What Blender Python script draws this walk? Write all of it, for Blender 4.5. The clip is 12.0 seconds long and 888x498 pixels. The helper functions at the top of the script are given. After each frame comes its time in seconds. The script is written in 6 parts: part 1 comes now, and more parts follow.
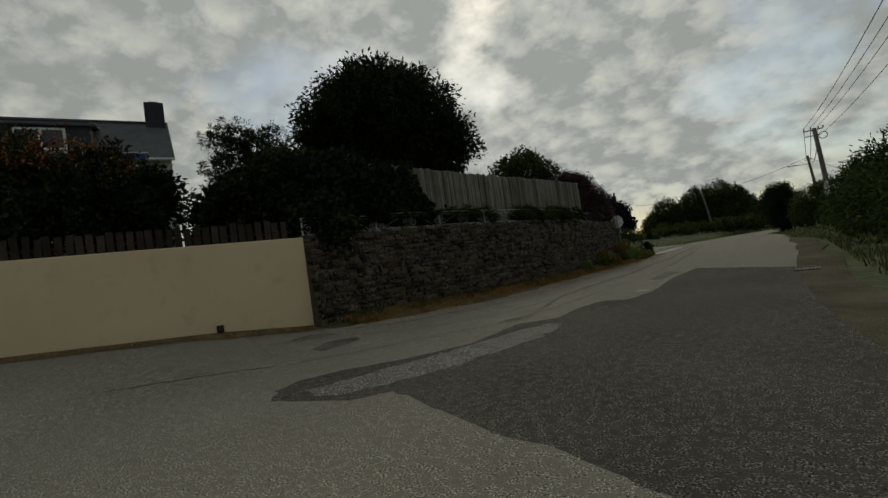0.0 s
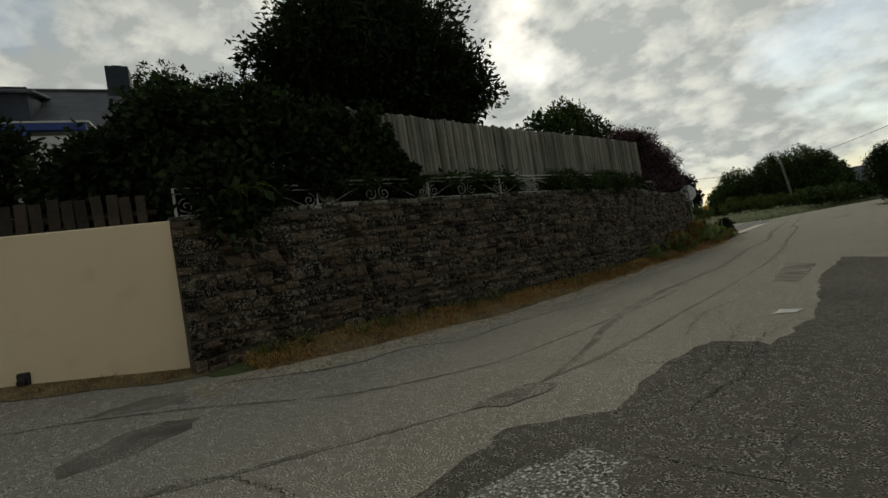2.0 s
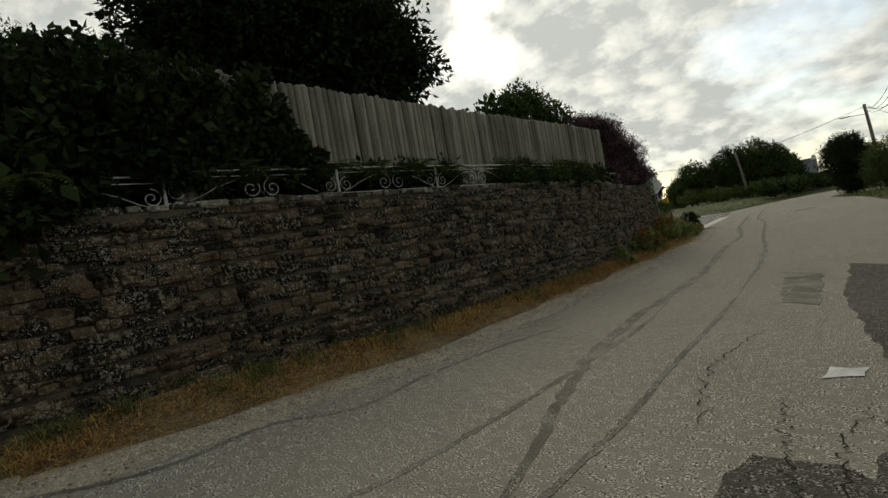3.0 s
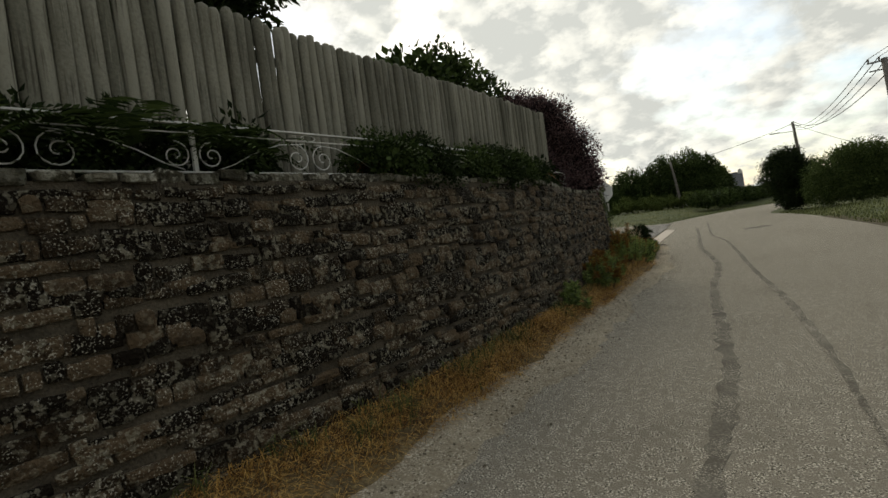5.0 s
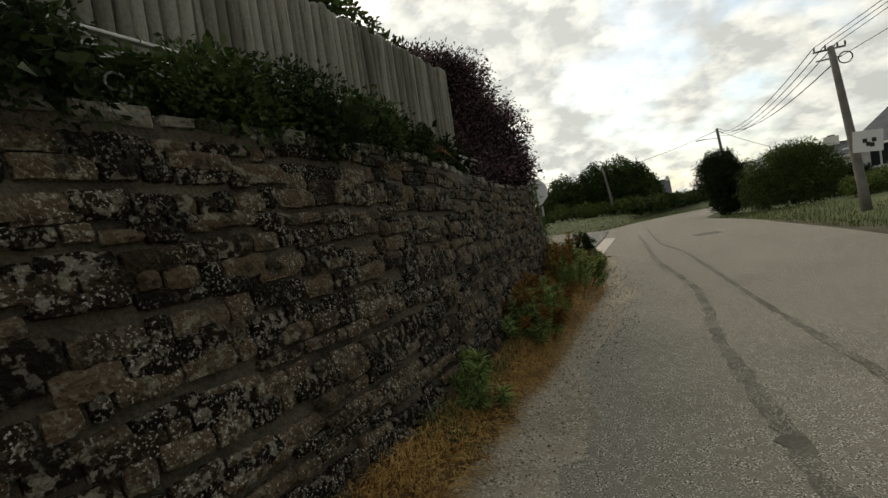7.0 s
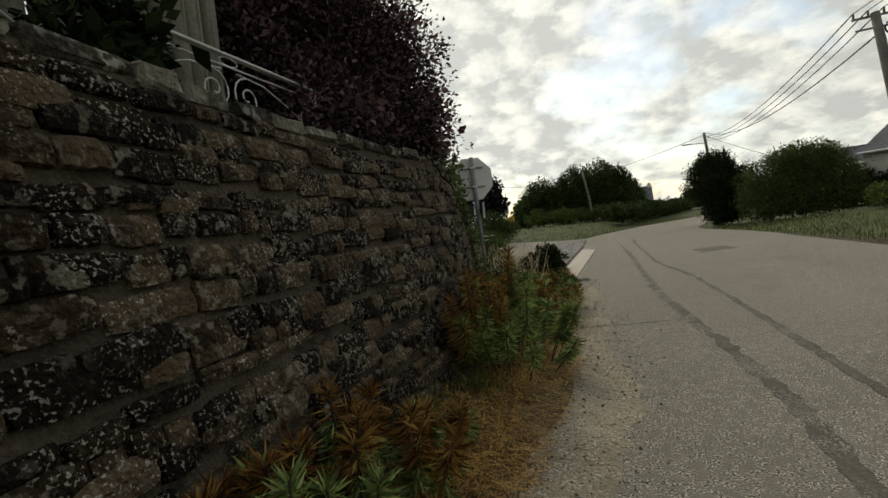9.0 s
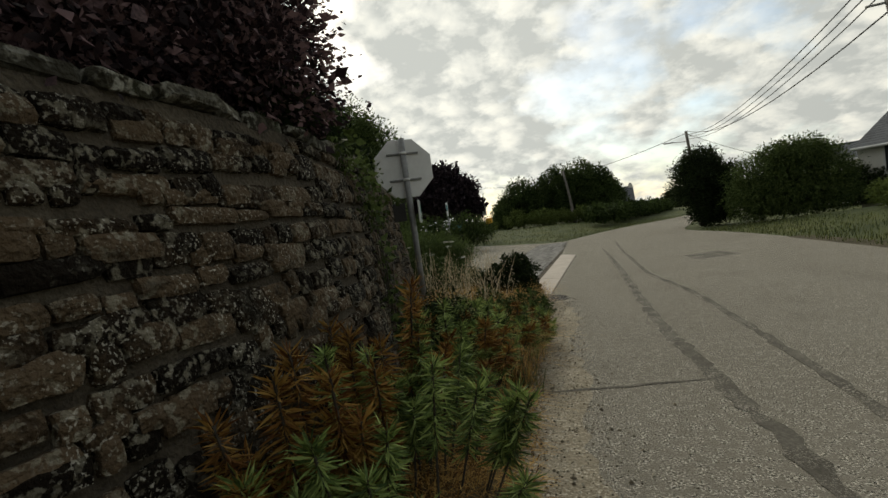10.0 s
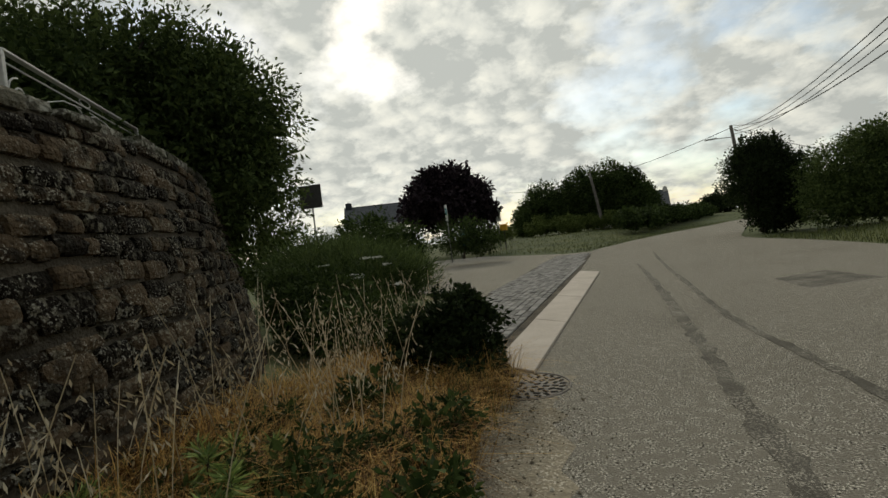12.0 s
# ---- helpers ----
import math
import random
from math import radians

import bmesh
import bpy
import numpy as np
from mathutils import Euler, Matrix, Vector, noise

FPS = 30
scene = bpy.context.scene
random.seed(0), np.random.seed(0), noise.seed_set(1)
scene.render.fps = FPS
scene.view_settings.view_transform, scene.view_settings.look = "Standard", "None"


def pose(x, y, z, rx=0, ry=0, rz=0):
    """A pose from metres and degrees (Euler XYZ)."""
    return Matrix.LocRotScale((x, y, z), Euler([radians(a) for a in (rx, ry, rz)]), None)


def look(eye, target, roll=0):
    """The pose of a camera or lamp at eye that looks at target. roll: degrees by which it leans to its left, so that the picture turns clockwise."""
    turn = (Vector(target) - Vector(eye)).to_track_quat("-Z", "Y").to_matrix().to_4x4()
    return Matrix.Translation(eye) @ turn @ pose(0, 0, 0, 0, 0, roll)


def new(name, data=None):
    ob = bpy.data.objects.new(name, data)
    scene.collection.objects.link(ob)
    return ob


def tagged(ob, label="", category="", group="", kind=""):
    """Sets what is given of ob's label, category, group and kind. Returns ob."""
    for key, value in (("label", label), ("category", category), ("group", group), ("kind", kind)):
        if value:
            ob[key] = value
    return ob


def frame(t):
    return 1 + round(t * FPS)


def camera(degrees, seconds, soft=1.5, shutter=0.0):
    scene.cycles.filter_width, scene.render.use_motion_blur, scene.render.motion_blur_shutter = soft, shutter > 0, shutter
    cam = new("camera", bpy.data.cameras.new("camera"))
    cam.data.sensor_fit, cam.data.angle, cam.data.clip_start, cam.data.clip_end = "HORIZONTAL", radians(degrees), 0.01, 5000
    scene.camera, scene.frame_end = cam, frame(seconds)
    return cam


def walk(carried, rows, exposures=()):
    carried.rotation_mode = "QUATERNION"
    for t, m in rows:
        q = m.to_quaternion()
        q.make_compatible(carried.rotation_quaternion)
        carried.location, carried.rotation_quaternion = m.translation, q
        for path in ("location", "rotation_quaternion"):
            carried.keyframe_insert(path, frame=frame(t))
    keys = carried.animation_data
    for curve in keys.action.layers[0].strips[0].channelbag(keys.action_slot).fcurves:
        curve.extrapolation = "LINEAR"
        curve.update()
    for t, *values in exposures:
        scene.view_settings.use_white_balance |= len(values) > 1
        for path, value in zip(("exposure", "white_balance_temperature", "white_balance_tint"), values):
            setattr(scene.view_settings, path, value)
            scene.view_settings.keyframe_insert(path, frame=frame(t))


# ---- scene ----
cam = camera(86.6, 12.0)
PATH = [
    (0, (8.51, 0.767, 1.023), (7.242, 2.312, 1.096), -8.0),
    (0.5, (8.045, 1.856, 1.015), (6.732, 3.364, 1.052), -8.3),
    (1, (7.527, 2.882, 1.031), (6.151, 4.333, 1.065), -8.8),
    (1.5, (7.052, 3.85, 1.05), (5.631, 5.257, 1.074), -8.4),
    (2, (6.542, 4.779, 1.073), (5.117, 6.182, 1.102), -8.9),
    (2.5, (6.128, 5.708, 1.114), (4.754, 7.162, 1.133), -10.1),
    (4.5, (4.289, 9.609, 1.543), (3.11, 11.222, 1.444), -6.5),
    (5, (3.95, 10.655, 1.512), (2.826, 12.308, 1.436), -7.4),
    (5.5, (3.618, 11.602, 1.474), (2.569, 13.304, 1.416), -8.2),
    (6, (3.391, 12.546, 1.483), (2.403, 14.284, 1.42), -8.4),
    (6.5, (3.189, 13.448, 1.477), (2.253, 15.213, 1.404), -8.0),
    (7, (2.975, 14.42, 1.424), (2.07, 16.202, 1.355), -8.3),
    (9, (2.384, 19.014, 1.316), (1.555, 20.833, 1.246), -6.6),
    (9.5, (2.316, 20.082, 1.329), (1.515, 21.913, 1.258), -6.6),
    (10, (2.201, 21.118, 1.332), (1.437, 22.965, 1.258), -6.9),
    (10.5, (2.154, 22.06, 1.349), (1.379, 23.902, 1.27), -6.5),
    (11, (2.062, 23.225, 1.3), (1.243, 25.048, 1.239), -6.1),
    (11.5, (1.951, 24.354, 1.247), (1.081, 26.154, 1.2), -6.4),
    (12, (1.825, 25.552, 1.173), (0.959, 27.355, 1.146), -6.9),
]
EXPOSURES = [(0.0, -0.92, 7000, 1), (1.0, -0.82, 7000, 1.5), (2.5, -0.26, 7150, 3), (4.5, 0.15, 7300, 5), (6.0, 0.15, 7300, 5), (9.0, 0.08, 7250, 4.5), (12.0, -0.2, 7200, 3)]
walk(cam, [(t, look(eye, target, roll)) for t, eye, target, roll in PATH], EXPOSURES)

# ---- light: broken cloud with the veiled sun ahead ----
SUN_AZ, SUN_EL = radians(-29), radians(34)
SUN_DIR = Vector((math.sin(SUN_AZ) * math.cos(SUN_EL), math.cos(SUN_AZ) * math.cos(SUN_EL), math.sin(SUN_EL)))


def make_world():
    w = bpy.data.worlds.new("sky")
    scene.world = w
    w.use_nodes = True
    nt = w.node_tree
    N, L = nt.nodes, nt.links
    N.clear()
    out = N.new("ShaderNodeOutputWorld")
    bg = N.new("ShaderNodeBackground")
    sky = N.new("ShaderNodeTexSky")
    sky.sky_type = "NISHITA"
    sky.sun_disc = False
    sky.sun_elevation, sky.sun_rotation = SUN_EL, SUN_AZ
    tc = N.new("ShaderNodeTexCoord")
    sep = N.new("ShaderNodeSeparateXYZ")
    L.new(tc.outputs["Generated"], sep.inputs[0])
    up = N.new("ShaderNodeMath"); up.operation = "MAXIMUM"; up.inputs[1].default_value = 0.0
    L.new(sep.outputs["Z"], up.inputs[0])
    add = N.new("ShaderNodeMath"); add.operation = "ADD"; add.inputs[1].default_value = 0.5
    L.new(up.outputs[0], add.inputs[0])
    flat = N.new("ShaderNodeVectorMath"); flat.operation = "DIVIDE"
    comb = N.new("ShaderNodeCombineXYZ")
    for i in range(3):
        L.new(add.outputs[0], comb.inputs[i])
    L.new(tc.outputs["Generated"], flat.inputs[0])
    L.new(comb.outputs[0], flat.inputs[1])
    n1 = N.new("ShaderNodeTexNoise"); n1.inputs["Scale"].default_value = 2.3
    n1.inputs["Detail"].default_value = 9; n1.inputs["Roughness"].default_value = 0.56; n1.inputs["Distortion"].default_value = 0.0
    n2 = N.new("ShaderNodeTexNoise"); n2.inputs["Scale"].default_value = 13.0
    n2.inputs["Detail"].default_value = 10; n2.inputs["Roughness"].default_value = 0.58; n2.inputs["Distortion"].default_value = 0.15
    for n in (n1, n2):
        L.new(flat.outputs[0], n.inputs["Vector"])
    # rounded puffs broken up by the fine noise
    warp = N.new("ShaderNodeVectorMath"); warp.operation = "MULTIPLY_ADD"; warp.inputs[1].default_value = (0.1, 0.1, 0.1)
    L.new(n2.outputs["Color"], warp.inputs[0]); L.new(flat.outputs[0], warp.inputs[2])
    puff = N.new("ShaderNodeTexVoronoi"); puff.feature = "SMOOTH_F1"; puff.inputs["Scale"].default_value = 13.0; puff.inputs["Smoothness"].default_value = 0.35
    L.new(warp.outputs[0], puff.inputs["Vector"])
    swell = N.new("ShaderNodeMapRange"); swell.inputs["From Min"].default_value, swell.inputs["From Max"].default_value = 0.1, 0.65
    swell.inputs["To Min"].default_value, swell.inputs["To Max"].default_value = 0.66, 0.36
    L.new(puff.outputs["Distance"], swell.inputs["Value"])
    cloud = N.new("ShaderNodeMix"); cloud.data_type = "FLOAT"; cloud.inputs["Factor"].default_value = 0.45
    L.new(n2.outputs["Fac"], cloud.inputs["A"]); L.new(swell.outputs[0], cloud.inputs["B"])
    # how dense the cloud is, and how bright its face
    cover = N.new("ShaderNodeValToRGB")
    cover.color_ramp.elements[0].position, cover.color_ramp.elements[1].position = 0.33, 0.5
    L.new(n1.outputs["Fac"], cover.inputs[0])
    face = N.new("ShaderNodeValToRGB")
    e = face.color_ramp.elements
    e[0].position, e[0].color = 0.42, (0.58, 0.61, 0.64, 1)
    e[1].position, e[1].color = 0.6, (1.0, 1.0, 0.99, 1)
    mid = e.new(0.5); mid.color = (0.79, 0.81, 0.83, 1)
    L.new(cloud.outputs["Result"], face.inputs[0])
    # brighter round the veiled sun
    dot = N.new("ShaderNodeVectorMath"); dot.operation = "DOT_PRODUCT"; dot.inputs[1].default_value = SUN_DIR
    L.new(tc.outputs["Generated"], dot.inputs[0])
    near = N.new("ShaderNodeMapRange")
    near.inputs["From Min"].default_value, near.inputs["From Max"].default_value = -0.5, 1.0
    near.inputs["To Min"].default_value, near.inputs["To Max"].default_value = 0.42, 1.06
    L.new(dot.outputs["Value"], near.inputs["Value"])
    bright = N.new("ShaderNodeVectorMath"); bright.operation = "SCALE"
    L.new(face.outputs[0], bright.inputs[0]); L.new(near.outputs[0], bright.inputs["Scale"])
    blue = N.new("ShaderNodeVectorMath"); blue.operation = "SCALE"; blue.inputs["Scale"].default_value = SKY_GAIN
    L.new(sky.outputs[0], blue.inputs[0])
    mix = N.new("ShaderNodeMix"); mix.data_type = "RGBA"
    L.new(cover.outputs[0], mix.inputs["Factor"])
    L.new(blue.outputs[0], mix.inputs["A"]); L.new(bright.outputs[0], mix.inputs["B"])
    L.new(mix.outputs["Result"], bg.inputs["Color"])
    bg.inputs["Strength"].default_value = CLOUD_GAIN
    L.new(bg.outputs[0], out.inputs["Surface"])


SKY_GAIN, CLOUD_GAIN = 0.15, 1.0
make_world()
sun = new("sun", bpy.data.lights.new("sun", "SUN"))
sun.data.energy, sun.data.angle, sun.data.color = 1.1, radians(14), (1.0, 0.95, 0.86)
sun.matrix_world = look(SUN_DIR * 100, (0, 0, 0))


# ---- materials ----
def mat(name, cols, scale=6.0, rough=0.85, bump=0.3, metal=0.0, fine=60.0, vary="", spread=0.35, dist=0.02, big=None, spec=0.35, trans=0.0):
    """Cols: dark, middle and light base colour, mixed by noise at two sizes. vary: '', 'island' or 'object'."""
    m = bpy.data.materials.new(name)
    m.use_nodes = True
    nt = m.node_tree
    N, L = nt.nodes, nt.links
    b = N["Principled BSDF"]
    tc = N.new("ShaderNodeTexCoord")
    n1 = N.new("ShaderNodeTexNoise"); n1.inputs["Scale"].default_value = scale; n1.inputs["Detail"].default_value = 6
    n2 = N.new("ShaderNodeTexNoise"); n2.inputs["Scale"].default_value = fine; n2.inputs["Detail"].default_value = 3
    geo = N.new("ShaderNodeNewGeometry")
    for n in (n1, n2):
        L.new(geo.outputs["Position"], n.inputs["Vector"])
    mx = N.new("ShaderNodeMix"); mx.data_type = "FLOAT"; mx.inputs["Factor"].default_value = 0.4
    L.new(n1.outputs["Fac"], mx.inputs["A"]); L.new(n2.outputs["Fac"], mx.inputs["B"])
    src = mx.outputs["Result"]
    if vary:
        if vary == "island":
            o = geo.outputs["Random Per Island"]
        else:
            o = N.new("ShaderNodeObjectInfo").outputs["Random"]
        mv = N.new("ShaderNodeMapRange"); mv.inputs["To Min"].default_value, mv.inputs["To Max"].default_value = -spread / 2, spread / 2
        L.new(o, mv.inputs["Value"])
        ad = N.new("ShaderNodeMath"); ad.operation = "ADD"
        L.new(src, ad.inputs[0]); L.new(mv.outputs[0], ad.inputs[1])
        src = ad.outputs[0]
    r = N.new("ShaderNodeValToRGB")
    e = r.color_ramp.elements
    e[0].position, e[0].color = 0.3, (*cols[0], 1)
    e[1].position, e[1].color = 0.7, (*cols[2], 1)
    c = e.new(0.5); c.color = (*cols[1], 1)
    L.new(src, r.inputs[0])
    L.new(r.outputs[0], b.inputs["Base Color"])
    b.inputs["Roughness"].default_value = rough
    b.inputs["Metallic"].default_value = metal
    b.inputs["Specular IOR Level"].default_value = spec
    if bump:
        bp = N.new("ShaderNodeBump"); bp.inputs["Strength"].default_value = bump; bp.inputs["Distance"].default_value = dist
        L.new(n2.outputs["Fac"], bp.inputs["Height"]); L.new(bp.outputs[0], b.inputs["Normal"])
    if trans:
        tr = N.new("ShaderNodeBsdfTranslucent"); ms = N.new("ShaderNodeMixShader"); ms.inputs[0].default_value = trans
        L.new(r.outputs[0], tr.inputs["Color"])
        L.new(b.outputs[0], ms.inputs[1]); L.new(tr.outputs[0], ms.inputs[2])
        L.new(ms.outputs[0], N["Material Output"].inputs["Surface"])
    return m


def speckle(m, col, scale=26.0, lo=0.6, hi=0.66, amount=0.8, mask=2.2, flat=1.0):
    """Adds spots (lichen, gravel chips) of one colour to a material; flat under 1 draws them out upwards."""
    nt = m.node_tree
    N, L = nt.nodes, nt.links
    b = N["Principled BSDF"]
    old = b.inputs["Base Color"].links[0].from_socket
    geo = N.new("ShaderNodeNewGeometry")
    n = N.new("ShaderNodeTexNoise"); n.inputs["Scale"].default_value = scale; n.inputs["Detail"].default_value = 4
    k = N.new("ShaderNodeTexNoise"); k.inputs["Scale"].default_value = mask; k.inputs["Detail"].default_value = 2
    vs = N.new("ShaderNodeVectorMath"); vs.operation = "MULTIPLY"; vs.inputs[1].default_value = (1, 1, flat)
    L.new(geo.outputs["Position"], vs.inputs[0])
    L.new(vs.outputs[0], n.inputs["Vector"]); L.new(geo.outputs["Position"], k.inputs["Vector"])
    r = N.new("ShaderNodeMapRange"); r.inputs["From Min"].default_value, r.inputs["From Max"].default_value = lo, hi
    r.inputs["To Max"].default_value = amount
    L.new(n.outputs["Fac"], r.inputs["Value"])
    q = N.new("ShaderNodeMapRange"); q.inputs["From Min"].default_value, q.inputs["From Max"].default_value = 0.38, 0.58
    L.new(k.outputs["Fac"], q.inputs["Value"])
    mu = N.new("ShaderNodeMath"); mu.operation = "MULTIPLY"
    L.new(r.outputs[0], mu.inputs[0]); L.new(q.outputs[0], mu.inputs[1])
    mx = N.new("ShaderNodeMix"); mx.data_type = "RGBA"; mx.inputs["B"].default_value = (*col, 1)
    L.new(mu.outputs[0], mx.inputs["Factor"]); L.new(old, mx.inputs["A"])
    L.new(mx.outputs["Result"], b.inputs["Base Color"])
    return m


M = {}
M["asphalt"] = speckle(speckle(speckle(mat("worn_asphalt", ((0.21, 0.19, 0.153), (0.245, 0.223, 0.181), (0.28, 0.256, 0.21)), 0.55, 0.97, 1.0, fine=90, dist=0.015, spec=0.08), (0.74, 0.68, 0.58), 85, 0.53, 0.57, 0.85, 14.0), (0.02, 0.018, 0.014), 78, 0.55, 0.59, 0.9, 14.0), (0.1, 0.09, 0.072), 0.9, 0.55, 0.75, 0.3, 0.3)
M["asphalt_dark"] = speckle(speckle(speckle(mat("newer_asphalt", ((0.06, 0.055, 0.045), (0.084, 0.077, 0.064), (0.115, 0.105, 0.089)), 0.6, 0.97, 1.0, fine=90, dist=0.015, spec=0.08), (0.38, 0.35, 0.3), 85, 0.53, 0.57, 0.85, 14.0), (0.008, 0.007, 0.006), 78, 0.55, 0.59, 0.9, 14.0), (0.045, 0.041, 0.034), 1.1, 0.55, 0.75, 0.3, 0.4)
M["chippings"] = speckle(speckle(mat("coarse_chippings", ((0.06, 0.055, 0.048), (0.13, 0.12, 0.104), (0.23, 0.215, 0.19)), 4, 0.92, 1.0, fine=60, dist=0.02, spec=0.2), (0.62, 0.59, 0.53), 50, 0.5, 0.55, 0.85, 25.0), (0.015, 0.014, 0.012), 45, 0.52, 0.57, 0.9, 25.0)
M["tar"] = speckle(mat("tar", ((0.06, 0.054, 0.043), (0.115, 0.104, 0.085), (0.2, 0.183, 0.151)), 2.0, 0.9, 0.4, fine=50, dist=0.006, spec=0.15), (0.45, 0.41, 0.34), 100, 0.54, 0.59, 0.8, 3.0)
M["gravel"] = speckle(mat("verge_gravel", ((0.17, 0.142, 0.097), (0.265, 0.225, 0.16), (0.36, 0.31, 0.225)), 1.2, 0.95, 0.9, fine=30, dist=0.02), (0.6, 0.54, 0.44), 60, 0.54, 0.59, 0.8, 8.0)
M["pebble"] = mat("loose_pebble", ((0.12, 0.1, 0.07), (0.3, 0.255, 0.185), (0.52, 0.465, 0.37)), 3.0, 0.92, 0, vary="island", spread=0.9)
M["earth"] = speckle(mat("dry_earth_and_thatch", ((0.05, 0.037, 0.019), (0.125, 0.092, 0.046), (0.24, 0.178, 0.09)), 3.0, 0.95, 0.9, fine=30, dist=0.03), (0.38, 0.27, 0.11), 55, 0.53, 0.6, 0.6, 5.0)
M["meadow"] = mat("meadow", ((0.03, 0.043, 0.012), (0.066, 0.082, 0.024), (0.14, 0.135, 0.045)), 0.35, 0.95, 0.8, fine=6, dist=0.1)
M["render"] = speckle(mat("cream_render", ((0.72, 0.57, 0.365), (0.78, 0.625, 0.41), (0.82, 0.665, 0.445)), 0.7, 0.9, 0.25, fine=120, dist=0.004), (0.5, 0.36, 0.2), 3.0, 0.55, 0.75, 0.35, 0.6)
M["mortar"] = speckle(mat("lime_mortar", ((0.034, 0.027, 0.018), (0.08, 0.065, 0.045), (0.14, 0.117, 0.084)), 2.2, 0.95, 1.0, fine=55, dist=0.02), (0.014, 0.012, 0.008), 5, 0.52, 0.66, 0.75, 0.8)
M["stone"] = speckle(speckle(speckle(mat("lichened_stone", ((0.009, 0.006, 0.003), (0.03, 0.02, 0.011), (0.1, 0.07, 0.042)), 6.0, 0.94, 1.0, fine=45, vary="island", spread=0.95, dist=0.04, spec=0.15), (0.24, 0.22, 0.165), 24, 0.53, 0.58, 0.7, 2.6), (0.45, 0.425, 0.355), 72, 0.575, 0.62, 0.75, 3.4), (0.012, 0.01, 0.006), 9, 0.53, 0.62, 0.7, 1.0)
M["stone_o"] = speckle(speckle(speckle(mat("lichened_stone_single", ((0.009, 0.006, 0.003), (0.03, 0.02, 0.011), (0.1, 0.07, 0.042)), 6.0, 0.94, 1.0, fine=45, vary="object", spread=0.95, dist=0.04, spec=0.15), (0.24, 0.22, 0.165), 24, 0.53, 0.58, 0.7, 2.6), (0.45, 0.425, 0.355), 72, 0.575, 0.62, 0.75, 3.4), (0.012, 0.01, 0.006), 9, 0.53, 0.62, 0.7, 1.0)
M["coping"] = speckle(speckle(mat("lichen_crusted_coping", ((0.03, 0.027, 0.018), (0.09, 0.082, 0.06), (0.2, 0.185, 0.145)), 6.0, 0.94, 1.0, fine=38, vary="object", spread=0.5, dist=0.03, spec=0.2), (0.42, 0.41, 0.35), 22, 0.5, 0.58, 0.7, 4.0), (0.03, 0.036, 0.014), 7, 0.52, 0.66, 0.7, 1.6)
M["log"] = speckle(speckle(mat("weathered_log", ((0.115, 0.11, 0.083), (0.185, 0.176, 0.138), (0.27, 0.257, 0.206)), 1.2, 0.85, 0.6, fine=40, vary="object", spread=0.45, dist=0.01), (0.045, 0.038, 0.026), 34, 0.55, 0.66, 0.75, 3.0, 0.035), (0.36, 0.342, 0.28), 50, 0.57, 0.7, 0.5, 4.0, 0.05)
M["plank"] = mat("old_brown_plank", ((0.018, 0.013, 0.009), (0.036, 0.027, 0.018), (0.07, 0.052, 0.035)), 3, 0.85, 0.5, fine=30, vary="object", spread=0.3, dist=0.01)
M["white_iron"] = mat("white_painted_iron", ((0.42, 0.41, 0.38), (0.6, 0.59, 0.56), (0.68, 0.67, 0.64)), 4, 0.55, 0.15, fine=50, dist=0.003)
M["leaf_dark"] = mat("dark_leaf", ((0.01, 0.017, 0.006), (0.02, 0.032, 0.011), (0.04, 0.058, 0.02)), 0.8, 0.78, 0, spec=0.1, vary="island", spread=0.5, trans=0.2)
M["leaf_mid"] = mat("green_leaf", ((0.02, 0.034, 0.01), (0.04, 0.062, 0.018), (0.08, 0.115, 0.035)), 0.8, 0.78, 0, spec=0.1, vary="island", spread=0.5, trans=0.25)
M["leaf_bright"] = mat("bright_leaf", ((0.06, 0.085, 0.02), (0.1, 0.13, 0.035), (0.16, 0.2, 0.06)), 0.8, 0.78, 0, spec=0.1, vary="island", spread=0.5, trans=0.25)
M["leaf_purple"] = mat("purple_leaf", ((0.02, 0.012, 0.014), (0.05, 0.029, 0.032), (0.2, 0.125, 0.125)), 1.6, 0.7, 0, spec=0.2, vary="island", spread=0.8, trans=0.2)
M["leaf_plum"] = mat("dark_plum_leaf", ((0.012, 0.008, 0.012), (0.026, 0.018, 0.023), (0.055, 0.04, 0.048)), 0.8, 0.78, 0, spec=0.1, vary="island", spread=0.6, trans=0.2)
M["leaf_red"] = mat("reddened_leaf", ((0.06, 0.022, 0.009), (0.16, 0.062, 0.02), (0.32, 0.15, 0.045)), 0.9, 0.78, 0, spec=0.1, vary="island", spread=0.6, trans=0.2)
M["spurge"] = mat("blue_green_spurge", ((0.05, 0.085, 0.022), (0.17, 0.25, 0.065), (0.4, 0.5, 0.16)), 1.5, 0.6, 0, vary="island", spread=0.5, trans=0.25)
M["straw"] = mat("dry_straw", ((0.085, 0.038, 0.008), (0.4, 0.205, 0.045), (0.62, 0.395, 0.125)), 1.6, 0.8, 0, vary="island", spread=0.8, trans=0.15)
M["grass"] = mat("green_grass", ((0.04, 0.056, 0.014), (0.085, 0.108, 0.028), (0.16, 0.17, 0.05)), 1.0, 0.8, 0, vary="island", spread=0.6, trans=0.15)
M["bark"] = mat("bark", ((0.03, 0.024, 0.018), (0.06, 0.05, 0.038), (0.1, 0.085, 0.065)), 5, 0.9, 0.8, fine=30)
M["slate"] = mat("slate", ((0.06, 0.064, 0.07), (0.095, 0.1, 0.108), (0.14, 0.145, 0.155)), 2, 0.7, 0.4, fine=18, vary="island", spread=0.3)
